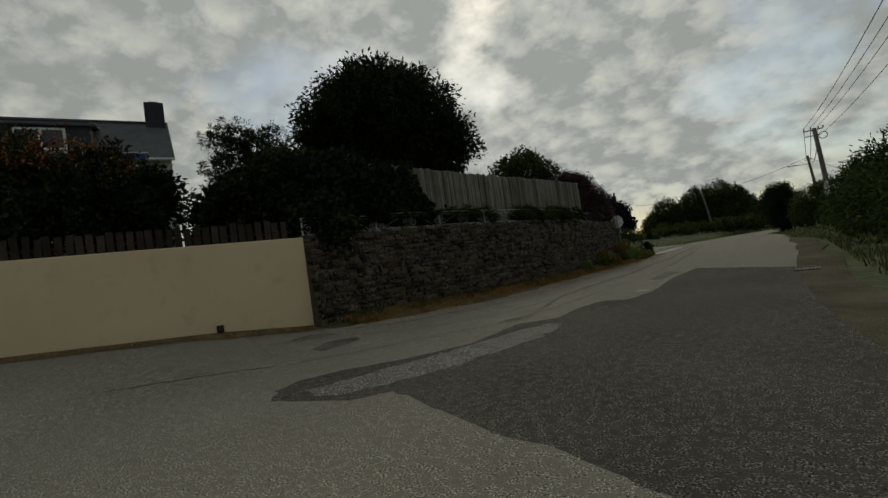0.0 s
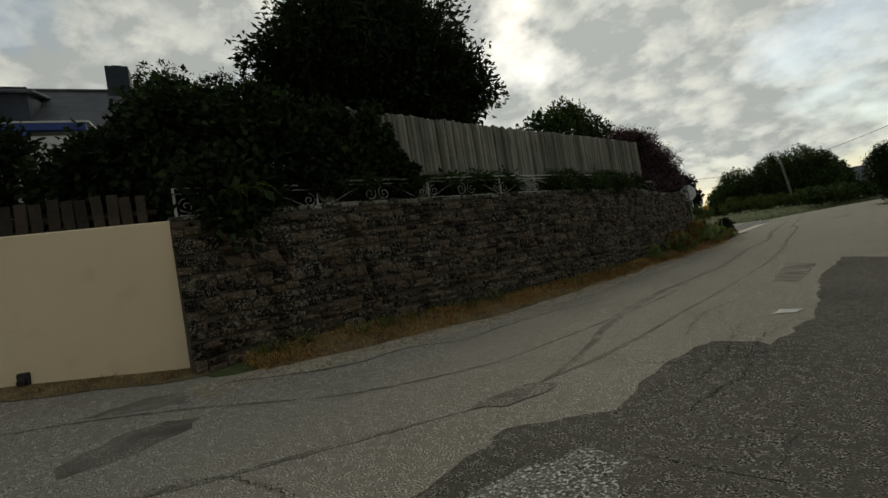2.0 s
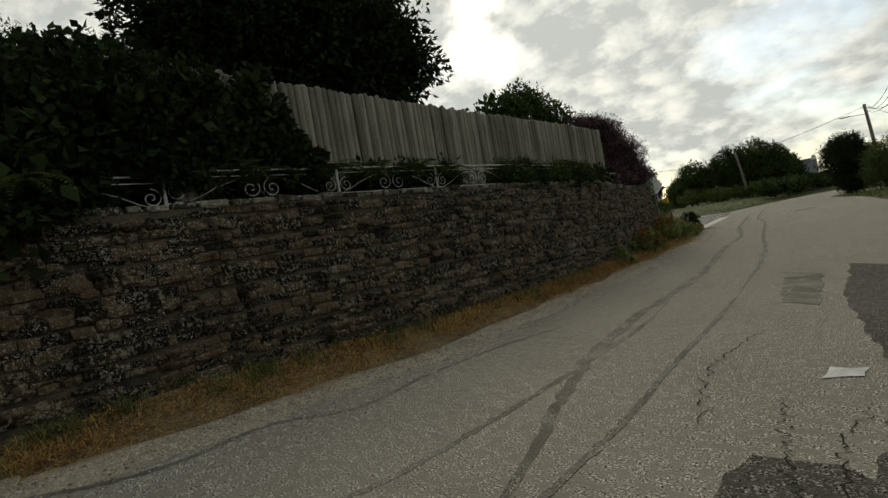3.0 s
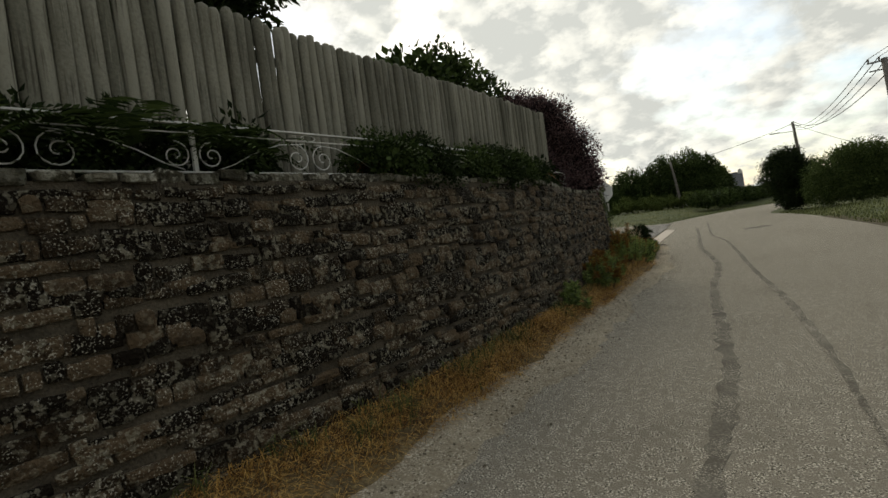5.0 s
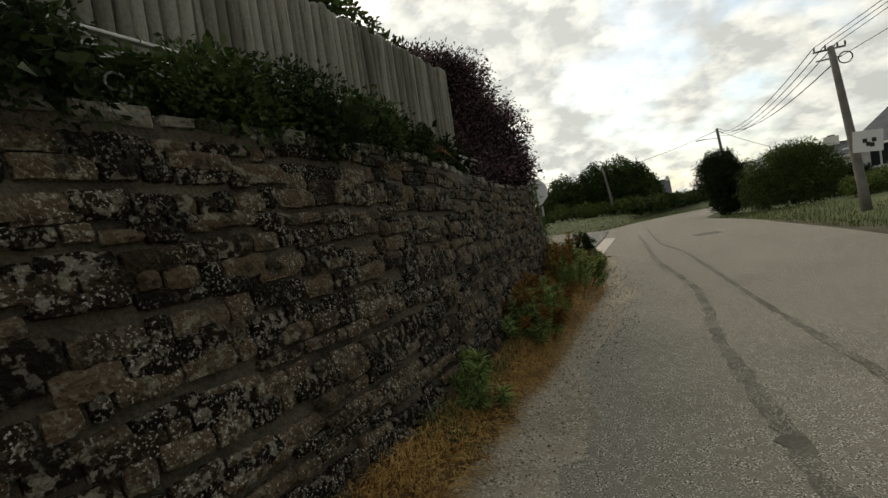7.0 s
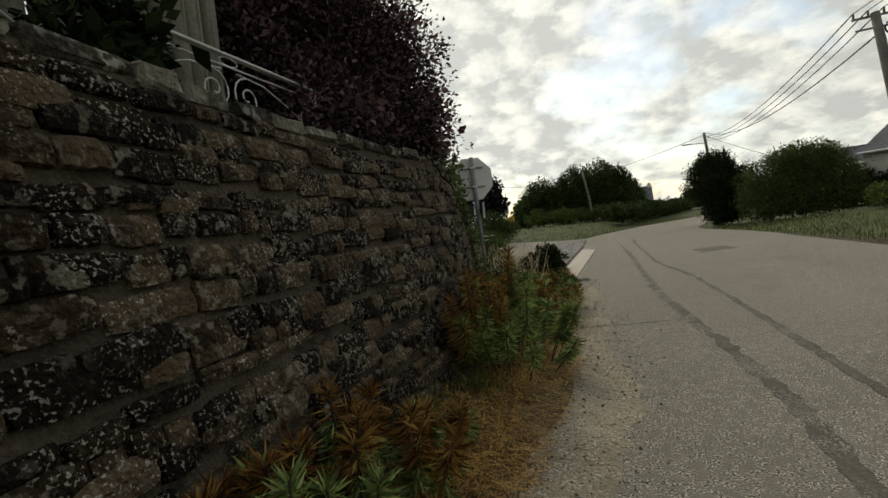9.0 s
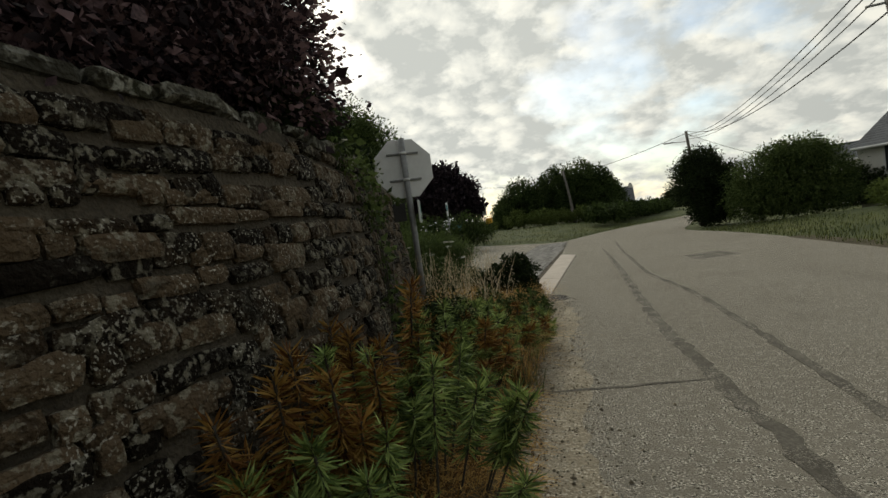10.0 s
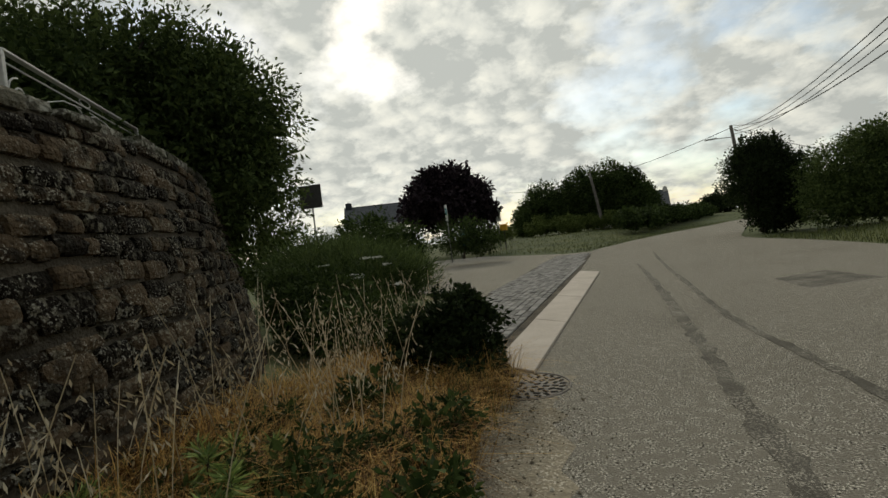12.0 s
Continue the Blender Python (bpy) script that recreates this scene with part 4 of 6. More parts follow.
def build_plank_fence():
    rng = np.random.default_rng(6)
    back = Vector((-CREAM_DIR.y, CREAM_DIR.x, 0)) * -0.2
    o = CREAM_END + back
    fence = base("plank_fence", o.x, o.y, 2.0)
    h = math.atan2(CREAM_DIR.y, CREAM_DIR.x)
    for k in range(64):
        d = 0.35 + k * 0.165 + rng.normal(0, 0.006)
        p = o + CREAM_DIR * d
        ht = rng.uniform(0.36, 0.44)
        bm = box((0.125 + rng.normal(0, 0.005), 0.022, ht), (0, 0, ht / 2), bevel=0.005)
        bm.transform(Matrix.Translation((p.x, p.y, 2.03 + 0.032 * d - 0.012)) @ Matrix.Rotation(h, 4, "Z") @ Matrix.Rotation(rng.normal(0, 0.03), 4, "Y"))
        part("plank", bm, M["plank"], fence)
    mid = o + CREAM_DIR * 5.5 + back * 0.2
    bm = box((10.6, 0.03, 0.06), (0, 0, 0), bevel=0.004)
    bm.transform(Matrix.Translation((mid.x, mid.y, 2.03 + 0.032 * 5.5 + 0.16)) @ Matrix.Rotation(h, 4, "Z") @ Matrix.Rotation(-0.032, 4, "Y"))
    part("rail", bm, M["plank"], fence)
    tagged(fence, "low fence of dark weathered planks on the cream wall", "fence")


# ---- stop sign with cycle route plate, seen from behind ----
def octagon(r, thick):
    bm = bmesh.new()
    f, b = [], []
    for k in range(8):
        a = math.pi / 8 + k * math.pi / 4
        f.append(bm.verts.new((r * math.cos(a), -thick / 2, r * math.sin(a))))
        b.append(bm.verts.new((r * math.cos(a), thick / 2, r * math.sin(a))))
    bm.faces.new(f)
    bm.faces.new(b[::-1])
    for k in range(8):
        bm.faces.new((f[k], f[(k + 1) % 8], b[(k + 1) % 8], b[k]))
    return bm


def build_stop_sign():
    x, y = -0.05, 25.86
    s = base("stop_sign", x, y, float(height(x, y)))
    turn = Matrix.Translation((x, y, 0)) @ Matrix.Rotation(radians(37), 4, "Z") @ Matrix.Rotation(radians(-1.5), 4, "Y")
    def put(name, bm, m, label="", parent=None, shade=False):
        bm.transform(turn)
        return part(name, bm, m, parent or s, label, shade)
    put("post", tube([(0, 0, -0.1), (0, 0, 1.2), (0, 0, 2.4)], 0.033, 14), M["galv"], shade=True)
    zc = 2.08
    bm = octagon(0.34, 0.022)
    bmesh.ops.translate(bm, verts=bm.verts, vec=(0, 0.062, zc))
    plate = put("plate", bm, M["sign_back"], "bare aluminium back of the octagonal sign")
    bm = octagon(0.35, 0.006)
    bmesh.ops.translate(bm, verts=bm.verts, vec=(0, 0.077, zc))
    put("rim", bm, M["sign_white"], "", plate)
    for dz in (-0.13, 0.16):
        put("bracket", box((0.36, 0.02, 0.022), (0, 0.042, zc + dz), bevel=0.003), M["galv"])
        put("clamp", tube([(0, 0, zc + dz - 0.014), (0, 0, zc + dz + 0.014)], 0.039, 14), M["sign_back"], "bright steel clamp", shade=True)
    # cycle route plate lower on the post, turned to the road
    turn2 = Matrix.Translation((x, y, 0)) @ Matrix.Rotation(radians(112), 4, "Z")
    def put2(name, bm, m, label="", parent=None):
        bm.transform(turn2)
        return part(name, bm, m, parent or s, label)
    zc = 1.585
    pl = put2("route_plate", box((0.25, 0.02, 0.25), (0.0, -0.05, zc), bevel=0.008), M["sign_white"], "white and green cycle route plate")
    for q in pl.data.polygons:
        q.use_smooth = False
    bm = bmesh.new()
    def tri(pts):
        vs = [bm.verts.new((p[0], -0.0625, zc + p[1])) for p in pts]
        bm.faces.new(vs)
    tri([(-0.112, 0.112), (-0.112, -0.112), (-0.03, -0.112), (-0.1, 0.0), (-0.03, 0.112)])
    put2("green_field", bm, M["sign_green"], "", pl)
    bm = box((0.085, 0.003, 0.15), (0.065, -0.062, zc))
    put2("green_panel", bm, M["sign_green"], "", pl)
    bm = bmesh.new()
    bmesh.ops.create_circle(bm, cap_ends=True, segments=20, radius=0.045, matrix=Matrix.Translation((-0.03, -0.063, zc)) @ Matrix.Rotation(radians(90), 4, "X"))
    put2("round_emblem", bm, M["sign_blue"], "turquoise round emblem", pl)
    bm = bmesh.new()
    for cx in (0.044, 0.086):
        tube_bm(bm, [(cx + 0.017 * math.cos(a), -0.065, zc - 0.045 + 0.017 * math.sin(a)) for a in np.linspace(0, 2 * math.pi, 13)], 0.003, 5)
    for a, b in (((0.044, -0.045), (0.058, -0.012)), ((0.058, -0.012), (0.08, -0.012)), ((0.08, -0.012), (0.086, -0.045)), ((0.058, -0.012), (0.066, -0.042)), ((0.066, -0.042), (0.08, -0.012))):
        tube_bm(bm, [(a[0], -0.065, zc + a[1]), (b[0], -0.065, zc + b[1])], 0.003, 5)
    put2("cycle_symbol", bm, M["sign_white"], "", pl)
    # small dark plate on the far side
    put("side_plate", box((0.14, 0.012, 0.2), (-0.12, 0.05, 1.6), bevel=0.004), M["black"], "dark back of a small plate")
    tagged(s, "grey steel stop sign seen from its bare back, cycle plate below", "road sign")


# ---- street furniture at the junction ----
def build_junction():
    # pale dressed stone kerb with joints
    near_l, near_r = Vector((0.26, 29.5, 0)), Vector((0.7, 29.32, 0))
    far_l, far_r = Vector((-0.37, 38.0, 0)), Vector((0.2, 37.45, 0))
    kerb = base("kerb_island", 0.3, 33.5, 0)
    n = 4
    for k in range(n):
        a0, a1 = k / n + 0.001, (k + 1) / n - 0.001
        bm = bmesh.new()
        c = [near_l.lerp(far_l, a0), near_r.lerp(far_r, a0), near_r.lerp(far_r, a1), near_l.lerp(far_l, a1)]
        lo = [bm.verts.new((p.x, p.y, -0.05)) for p in c]
        hi = [bm.verts.new((p.x, p.y, 0.028 + 0.002 * math.sin(k * 9 + q))) for q, p in enumerate(c)]
        for q in range(4):
            bm.faces.new((lo[q], lo[(q + 1) % 4], hi[(q + 1) % 4], hi[q]))
        bm.faces.new(hi)
        bmesh.ops.bevel(bm, geom=[e for e in bm.edges if all(v in hi for v in e.verts)], offset=0.006, segments=1, affect="EDGES")
        part("kerb_slab", bm, M["kerb"], kerb)
    tagged(kerb, "flush band of pale dressed kerb stone beside the setts", "kerb", kind="structure")
    # granite setts in rows along the kerb
    rng = np.random.default_rng(9)
    setts = raw("setts_bed", [(0.24, 29.6, 0.002), (-0.4, 38.3, 0.002), (-1.1, 45.2, 0.002), (-2.75, 46.4, 0.002), (-1.62, 34.2, 0.002), (-0.75, 31.0, 0.002)], [(5, 4, 3, 2, 1, 0)], M["mortar"])
    tagged(setts, "apron of worn granite setts at the side street's mouth", "paving", kind="structure")
    bmt = box((1, 1, 1), (0, 0, 0), bevel=0.08)
    me = bpy.data.meshes.new("sett")
    bmt.to_mesh(me)
    bmt.free()
    me.materials.append(M["cobble"])
    tv = np.array([tuple(v.co) for v in me.vertices])
    tf = [tuple(p.vertices) for p in me.polygons]
    V, F, off, singles = [], [], 0, 0
    d = (far_l - near_l).normalized()
    sd = Vector((-d.y, d.x, 0))
    rows = 17
    for k in range(int(16.8 / 0.215)):
        for r in range(rows):
            along, across = k * 0.215 + (0.1 if r % 2 else 0) + rng.normal(0, 0.008), 0.07 + r * 0.118
            p = near_l + d * along + sd * across
            left = np.interp(p.y, [29.7, 31.0, 34.2, 46.4], [0.1, -0.75, -1.62, -2.75])
            right = np.interp(p.y, [29.7, 38.3, 45.2], [0.2, -0.45, -1.1])
            if p.x < left + 0.05 or p.x > right - 0.06 or p.y > 45.9:
                continue
            size = (0.106 * rng.uniform(0.93, 1.04), 0.2 * rng.uniform(0.9, 1.03), 0.05)
            yaw = math.atan2(d.y, d.x) - math.pi / 2 + rng.normal(0, 0.02)
            m = Matrix.Translation((p.x, p.y, 0.0 + rng.normal(0, 0.003))) @ Matrix.Rotation(yaw, 4, "Z") @ Matrix.Rotation(rng.normal(0, 0.02), 4, "X") @ Matrix.Diagonal((*size, 1))
            if p.y < 36 and singles < 300:
                ob = new("sett", me)
                ob.parent = setts
                ob.matrix_basis = m
                singles += 1
            else:
                W = tv @ np.array(m.to_3x3()).T + np.array(m.translation)
                V.append(W)
                F += [tuple(q + off for q in f) for f in tf]
                off += len(W)
    rest = raw("far_setts", np.concatenate(V), F, M["cobble_i"], setts)
    rest["kind"] = "stuff"
    # round cast-iron cover
    cx, cy, R = 0.73, 29.03, 0.3
    cover = base("manhole_cover", cx, cy, 0.0)
    bm = bmesh.new()
    bmesh.ops.create_cone(bm, cap_ends=True, segments=40, radius1=R, radius2=R - 0.006, depth=0.03, matrix=Matrix.Translation((cx, cy, -0.009)))
    part("plate", bm, M["iron"], cover)
    part("frame", tube([(cx + (R + 0.018) * math.cos(a), cy + (R + 0.018) * math.sin(a), -0.002) for a in np.linspace(0, 2 * math.pi, 41)], 0.012, 6, False), M["iron"], cover)
    # shade in the slots painted as near-black blocks on an unpierced plate
    for ring, cnt in ((0.07, 6), (0.14, 12), (0.205, 18), (0.262, 24)):
        for q in range(cnt):
            a = 2 * math.pi * q / cnt + ring * 7
            bm = box((0.05, 0.026, 0.006), (cx + ring * math.cos(a), cy + ring * math.sin(a), 0.0065), Euler((0, 0, a + (q % 2) * 0.9)).to_matrix(), bevel=0.0)
            part("slot", bm, M["crack_slot_shade"], cover)
    tagged(cover, "round cast-iron drain cover with small slots", "manhole cover")
    # square gully grate half under the dry grass
    g = base("gully_grate", 1.17, 24.42, 0.0)
    rot = Euler((0, 0, 0.12)).to_matrix()
    # no hole is cut: a black slab gives the dark below the bars
    part("pit", box((0.34, 0.4, 0.012), (1.17, 24.42, 0.004), rot), M["black"], g)
    for k in range(7):
        o = rot @ Vector((0, -0.17 + k * 0.057, 0))
        part("bar", box((0.36, 0.022, 0.02), (1.17 + o.x, 24.42 + o.y, 0.014), rot, 0.003), M["iron"], g)
    for k in (-1, 1):
        o = rot @ Vector((k * 0.175, 0, 0))
        part("frame", box((0.03, 0.42, 0.022), (1.17 + o.x, 24.42 + o.y, 0.014), rot, 0.003), M["iron"], g)
    o = rot @ Vector((0, 0, 0))
    part("cross_bar", box((0.022, 0.4, 0.018), (1.17, 24.42, 0.013), rot, 0.002), M["iron"], g)
    tagged(g, "rusty square gully grate beside the dry grass", "drain grate")
    # second grate on the far side of the road
    g = base("gully_grate", 8.05, 12.1, 0.0)
    # black slab again in place of the shaded hollow
    part("pit", box((0.4, 0.4, 0.012), (8.05, 12.1, 0.008)), M["black"], g)
    for k in range(7):
        part("bar", box((0.02, 0.4, 0.02), (7.87 + k * 0.06, 12.1, 0.018), None, 0.003), M["iron"], g)
    tagged(g, "dark square gully grate at the road's edge", "drain grate")


def board_sign(name, x, y, z0, z1, w, h, m, label, turn=0.0, post=0.03, plate_parts=()):
    s = base(name, x, y, z0)
    part("post", tube([(x, y, z0 - 0.1), (x, y, z1)], post, 8), M["galv"], s, shade=True)
    bm = box((w, 0.02, h), (0, 0, 0), bevel=0.006)
    bm.transform(Matrix.Translation((x, y - 0.04, z1 - h / 2)) @ Matrix.Rotation(turn, 4, "Z"))
    pl = part("plate", bm, M[m], s)
    return tagged(s, label, "road sign"), pl


def build_far_signs():
    s, pl = board_sign("direction_sign", -9.1, 57.7, 0.2, 3.2, 0.5, 1.0, "sign_white", "white rectangular sign with dark bars on a steel post")
    for k, dx in enumerate((-0.1, 0.1)):
        part("mark", box((0.06, 0.006, 0.5), (-9.1 + dx, 57.645, 2.65)), M["black"], pl)
    s = base("yellow_box", -8.75, 57.8, 0.2)
    part("stake", box((0.06, 0.06, 1.6), (-8.75, 57.8, 0.8), bevel=0.005), M["black"], s)
    part("case", box((0.5, 0.25, 0.45), (-8.75, 57.75, 1.75), bevel=0.03), M["yellow"], s)
    tagged(s, "small yellow box on a dark stake in the grass", "post box")
    s, pl = board_sign("street_sign", -7.4, 45.5, 0.3, 2.9, 0.12, 0.75, "sign_white", "narrow sign on a slim dark post")
    part("mark", box((0.08, 0.006, 0.3), (-7.4, 45.445, 2.6)), M["sign_blue"], pl)
    s = base("notice_board", -10.0, 54.2, 0.1)
    part("panel", box((1.3, 0.06, 1.5), (-10.0, 54.2, 1.15), Euler((0, 0, 0.25)).to_matrix(), bevel=0.02), M["board"], s)
    for dx in (-0.6, 0.6):
        part("leg", box((0.07, 0.07, 1.9), (-10.0 + dx, 54.2 + dx * 0.25, 0.95), bevel=0.008), M["black"], s)
    for k in range(3):
        for q in range(3):
            part("notice", box((0.24, 0.01, 0.16), (-10.35 + k * 0.36, 54.06 + k * 0.09, 1.55 - q * 0.34), Euler((0, 0, 0.25)).to_matrix()), M["sign_blue"], s)
    tagged(s, "dark green notice board with small pale notices on legs", "notice board")
    s, pl = board_sign("black_sign", -9.85, 39.2, 0.2, 3.85, 0.85, 0.85, "black", "dark square sign seen from behind on a post", 0.3)
    # poles and wires
    def pole(name, x, y, top, lean, r, label):
        p = base(name, x, y, float(height(x, y)))
        z0 = float(height(x, y)) - 0.2
        pts = [(x + lean[0] * q ** 1.3, y + lean[1] * q, z0 + (top - z0) * q) for q in np.linspace(0, 1, 7)]
        part("mast", tube(pts, [r * (1.15 - 0.4 * q) for q in np.linspace(0, 1, 7)], 10), M["pole_wood"], p, shade=True)
        return tagged(p, label, "utility pole"), Vector(pts[-1])
    p1, t1 = pole("utility_pole", 8.7, 35.5, 6.05, (-0.25, 1.0), 0.14, "tall grey utility pole with cross arms and a square plate")
    part("cross_arm", box((0.95, 0.06, 0.06), (t1.x - 0.05, t1.y, t1.z - 0.08), bevel=0.006), M["galv"], p1)
    part("cross_arm", box((0.75, 0.05, 0.05), (t1.x - 0.1, t1.y - 0.05, t1.z - 0.42), bevel=0.006), M["galv"], p1)
    part("cable_coil", tube([(t1.x + 0.36 + 0.2 * math.cos(a), t1.y - 0.1, t1.z - 0.5 + 0.2 * math.sin(a)) for a in np.linspace(0, 6.28, 19)], 0.022, 6, False), M["cable"], p1)
    for dx in (-0.48, -0.15, 0.2, 0.42):
        part("insulator", tube([(t1.x + dx, t1.y, t1.z - 0.05), (t1.x + dx, t1.y, t1.z + 0.1)], 0.03, 7), M["iron"], p1)
    plate = part("sign_plate", box((0.8, 0.02, 0.72), (8.85, 35.3, 2.42), Euler((0, radians(4), 0)).to_matrix(), bevel=0.02), M["sign_white"], p1, "faded white square plate with dark marks")
    for dx, dz in ((-0.08, 0.02), (0.16, 0.02), (0.0, -0.1), (0.1, -0.14)):
        part("mark", box((0.12, 0.006, 0.14), (8.85 + dx, 35.285, 2.42 + dz)), M["black"], plate)
    p2, t2 = pole("utility_pole", 7.9, 72.5, 8.1, (-0.55, 0.0), 0.17, "grey timber utility pole with a street lamp arm")
    part("lamp_arm", tube([(t2.x, t2.y, t2.z - 1.0), (t2.x - 1.2, t2.y - 0.3, t2.z - 0.95)], 0.035, 6), M["galv"], p2)
    part("lamp_head", box((0.9, 0.22, 0.1), (t2.x - 1.6, t2.y - 0.35, t2.z - 0.93), bevel=0.03), M["galv"], p2)
    part("bracket", tube([(t2.x, t2.y, t2.z - 0.2), (t2.x + 0.5, t2.y, t2.z - 0.6)], 0.03, 6), M["iron"], p2)
    p3, t3 = pole("utility_pole", -4.1, 75.2, 6.4, (-0.75, 0.0), 0.15, "leaning grey timber pole among the roadside trees")
    def wire(name, a, b, sag, r=0.012):
        pts = [Vector(a).lerp(Vector(b), q) - Vector((0, 0, sag * 4 * q * (1 - q))) for q in np.linspace(0, 1, 15)]
        w = part(name, tube(pts, r, 5), M["cable"], None, shade=True)
        tagged(w, "thin black overhead cable slung between the poles", "cable", "overhead cables")
    up = Vector((12.5, 6.0, 6.6))
    for k, (dx, dz) in enumerate(((-0.48, 0.1), (-0.15, 0.1), (0.2, 0.1), (0.3, -0.4))):
        a = t1 + Vector((dx, 0, dz))
        wire("cable", a, up + Vector((dx * 2, 0, dz * 2.2 + 0.4 * k)), 0.5)
        if k < 3:
            wire("cable", a, t2 + Vector((dx * 0.6, 0, -0.25 - 0.25 * k)), 1.0, 0.018)
    wire("cable", t1 + Vector((0.1, 0, -0.55)), t2 + Vector((0.1, 0, 0.0)), 1.1, 0.022)
    wire("cable", t2 + Vector((0, 0, -0.2)), t3 + Vector((-14, 16, 0.8)), 1.3, 0.025)
    wire("cable", t2 + Vector((0.3, 0, -0.4)), (13.0, 62, 3.2), 0.2, 0.02)
    # black outlet on the rendered wall's foot
    p = CREAM_END + CREAM_DIR * 1.75
    out = Vector((-CREAM_DIR.y, CREAM_DIR.x, 0))
    o = base("drain_outlet", p.x, p.y, 0.3)
    bm = box((0.13, 0.05, 0.14), (0, 0, 0), bevel=0.012)
    bm.transform(Matrix.Translation((p.x + out.x * 0.012, p.y + out.y * 0.012, 0.42)) @ Matrix.Rotation(math.atan2(CREAM_DIR.y, CREAM_DIR.x), 4, "Z"))
    part("box", bm, M["black"], o)
    part("pipe", tube([(p.x, p.y, 0.41), (p.x + out.x * 0.09, p.y + out.y * 0.09, 0.38)], 0.04, 10), M["black"], o)
    tagged(o, "small black plastic outlet at the foot of the cream wall", "drain outlet")


# ---- houses ----
def gable_house(name, at, heading, length, depth, eave, ridge, wall_m, roof_m, label, openings=(), chimney=(), over=0.25):
    """A house with a pitched roof: x along the ridge from at, y back. openings: (x, z, w, h) on the front."""
    h = base(name, *at)
    T = Matrix.Translation(at) @ Matrix.Rotation(heading, 4, "Z")
    def put(nm, bm, m, parent=None, lab=""):
        bm.transform(T)
        return part(nm, bm, m, parent or h, lab)
    bm = bmesh.new()
    pts = [(0, 0, -0.3), (0, 0, eave), (0, depth / 2, ridge), (0, depth, eave), (0, depth, -0.3)]
    a = [bm.verts.new(p) for p in pts]
    b = [bm.verts.new((length, p[1], p[2])) for p in pts]
    bm.faces.new(a)
    bm.faces.new(b[::-1])
    for k in range(5):
        bm.faces.new((a[k], a[(k + 1) % 5], b[(k + 1) % 5], b[k]))
    put("wall", bm, M[wall_m])
    sl = (ridge - eave) / (depth / 2)
    for sgn in (0, 1):
        y0, y1 = (-over, depth / 2) if not sgn else (depth + over, depth / 2)
        z0, z1 = eave - over * sl + 0.03, ridge + 0.03
        n = 18
        roof = None
        for k in range(-1, n):
            u0, u1 = (0.0, 1.0) if k < 0 else (k / n, (k + 1) / n + 0.02)
            lift = (0.0, 0.0) if k < 0 else (0.032, 0.014)
            p = [(-0.12, y0 + (y1 - y0) * u0, z0 + (z1 - z0) * u0 + lift[0]), (length + 0.12, y0 + (y1 - y0) * u0, z0 + (z1 - z0) * u0 + lift[0]), (length + 0.12, y0 + (y1 - y0) * u1, z0 + (z1 - z0) * u1 + lift[1]), (-0.12, y0 + (y1 - y0) * u1, z0 + (z1 - z0) * u1 + lift[1])]
            bm = bmesh.new()
            v = [bm.verts.new(q) for q in p]
            w = [bm.verts.new((q[0], q[1], q[2] - 0.012)) for q in p]
            bm.faces.new(v)
            bm.faces.new(w[::-1])
            for q in range(4):
                bm.faces.new((v[q], w[q], w[(q + 1) % 4], v[(q + 1) % 4]))
            ob = put("roof" if k < 0 else "slate_course", bm, M[roof_m], roof)
            roof = roof or ob
    put("ridge", box((length + 0.2, 0.22, 0.1), (length / 2, depth / 2, ridge + 0.05), bevel=0.03), M[roof_m])
    put("gutter", tube([(-0.1, -over - 0.05, eave - over * sl + 0.02), (length + 0.1, -over - 0.05, eave - over * sl + 0.02)], 0.06, 8), M["frame"])
    for x, z, w, hh in openings:
        win = put("window", box((w, 0.06, hh), (x + w / 2, -0.01, z + hh / 2), bevel=0.01), M["frame"])
        n = 2 if w > 0.9 else 1
        for k in range(n):
            pw = (w - 0.1 * (n + 1)) / n
            put("pane", box((pw, 0.02, hh - 0.2), (x + 0.1 + pw / 2 + k * (pw + 0.1), -0.045, z + hh / 2)), M["glass"], win)
        put("sill", box((w + 0.16, 0.16, 0.06), (x + w / 2, -0.06, z - 0.03), bevel=0.01), M["frame"], win)
    for x, w, d, top, m in chimney:
        c = put("chimney", box((w, d, top - ridge + 0.9), (x, depth / 2, (top + ridge - 0.9) / 2), bevel=0.02), M[m])
        put("cap", box((w * 0.5, d * 0.5, 0.1), (x, depth / 2, top + 0.05), bevel=0.02), M["black"], c)
    return tagged(h, label, "house"), put


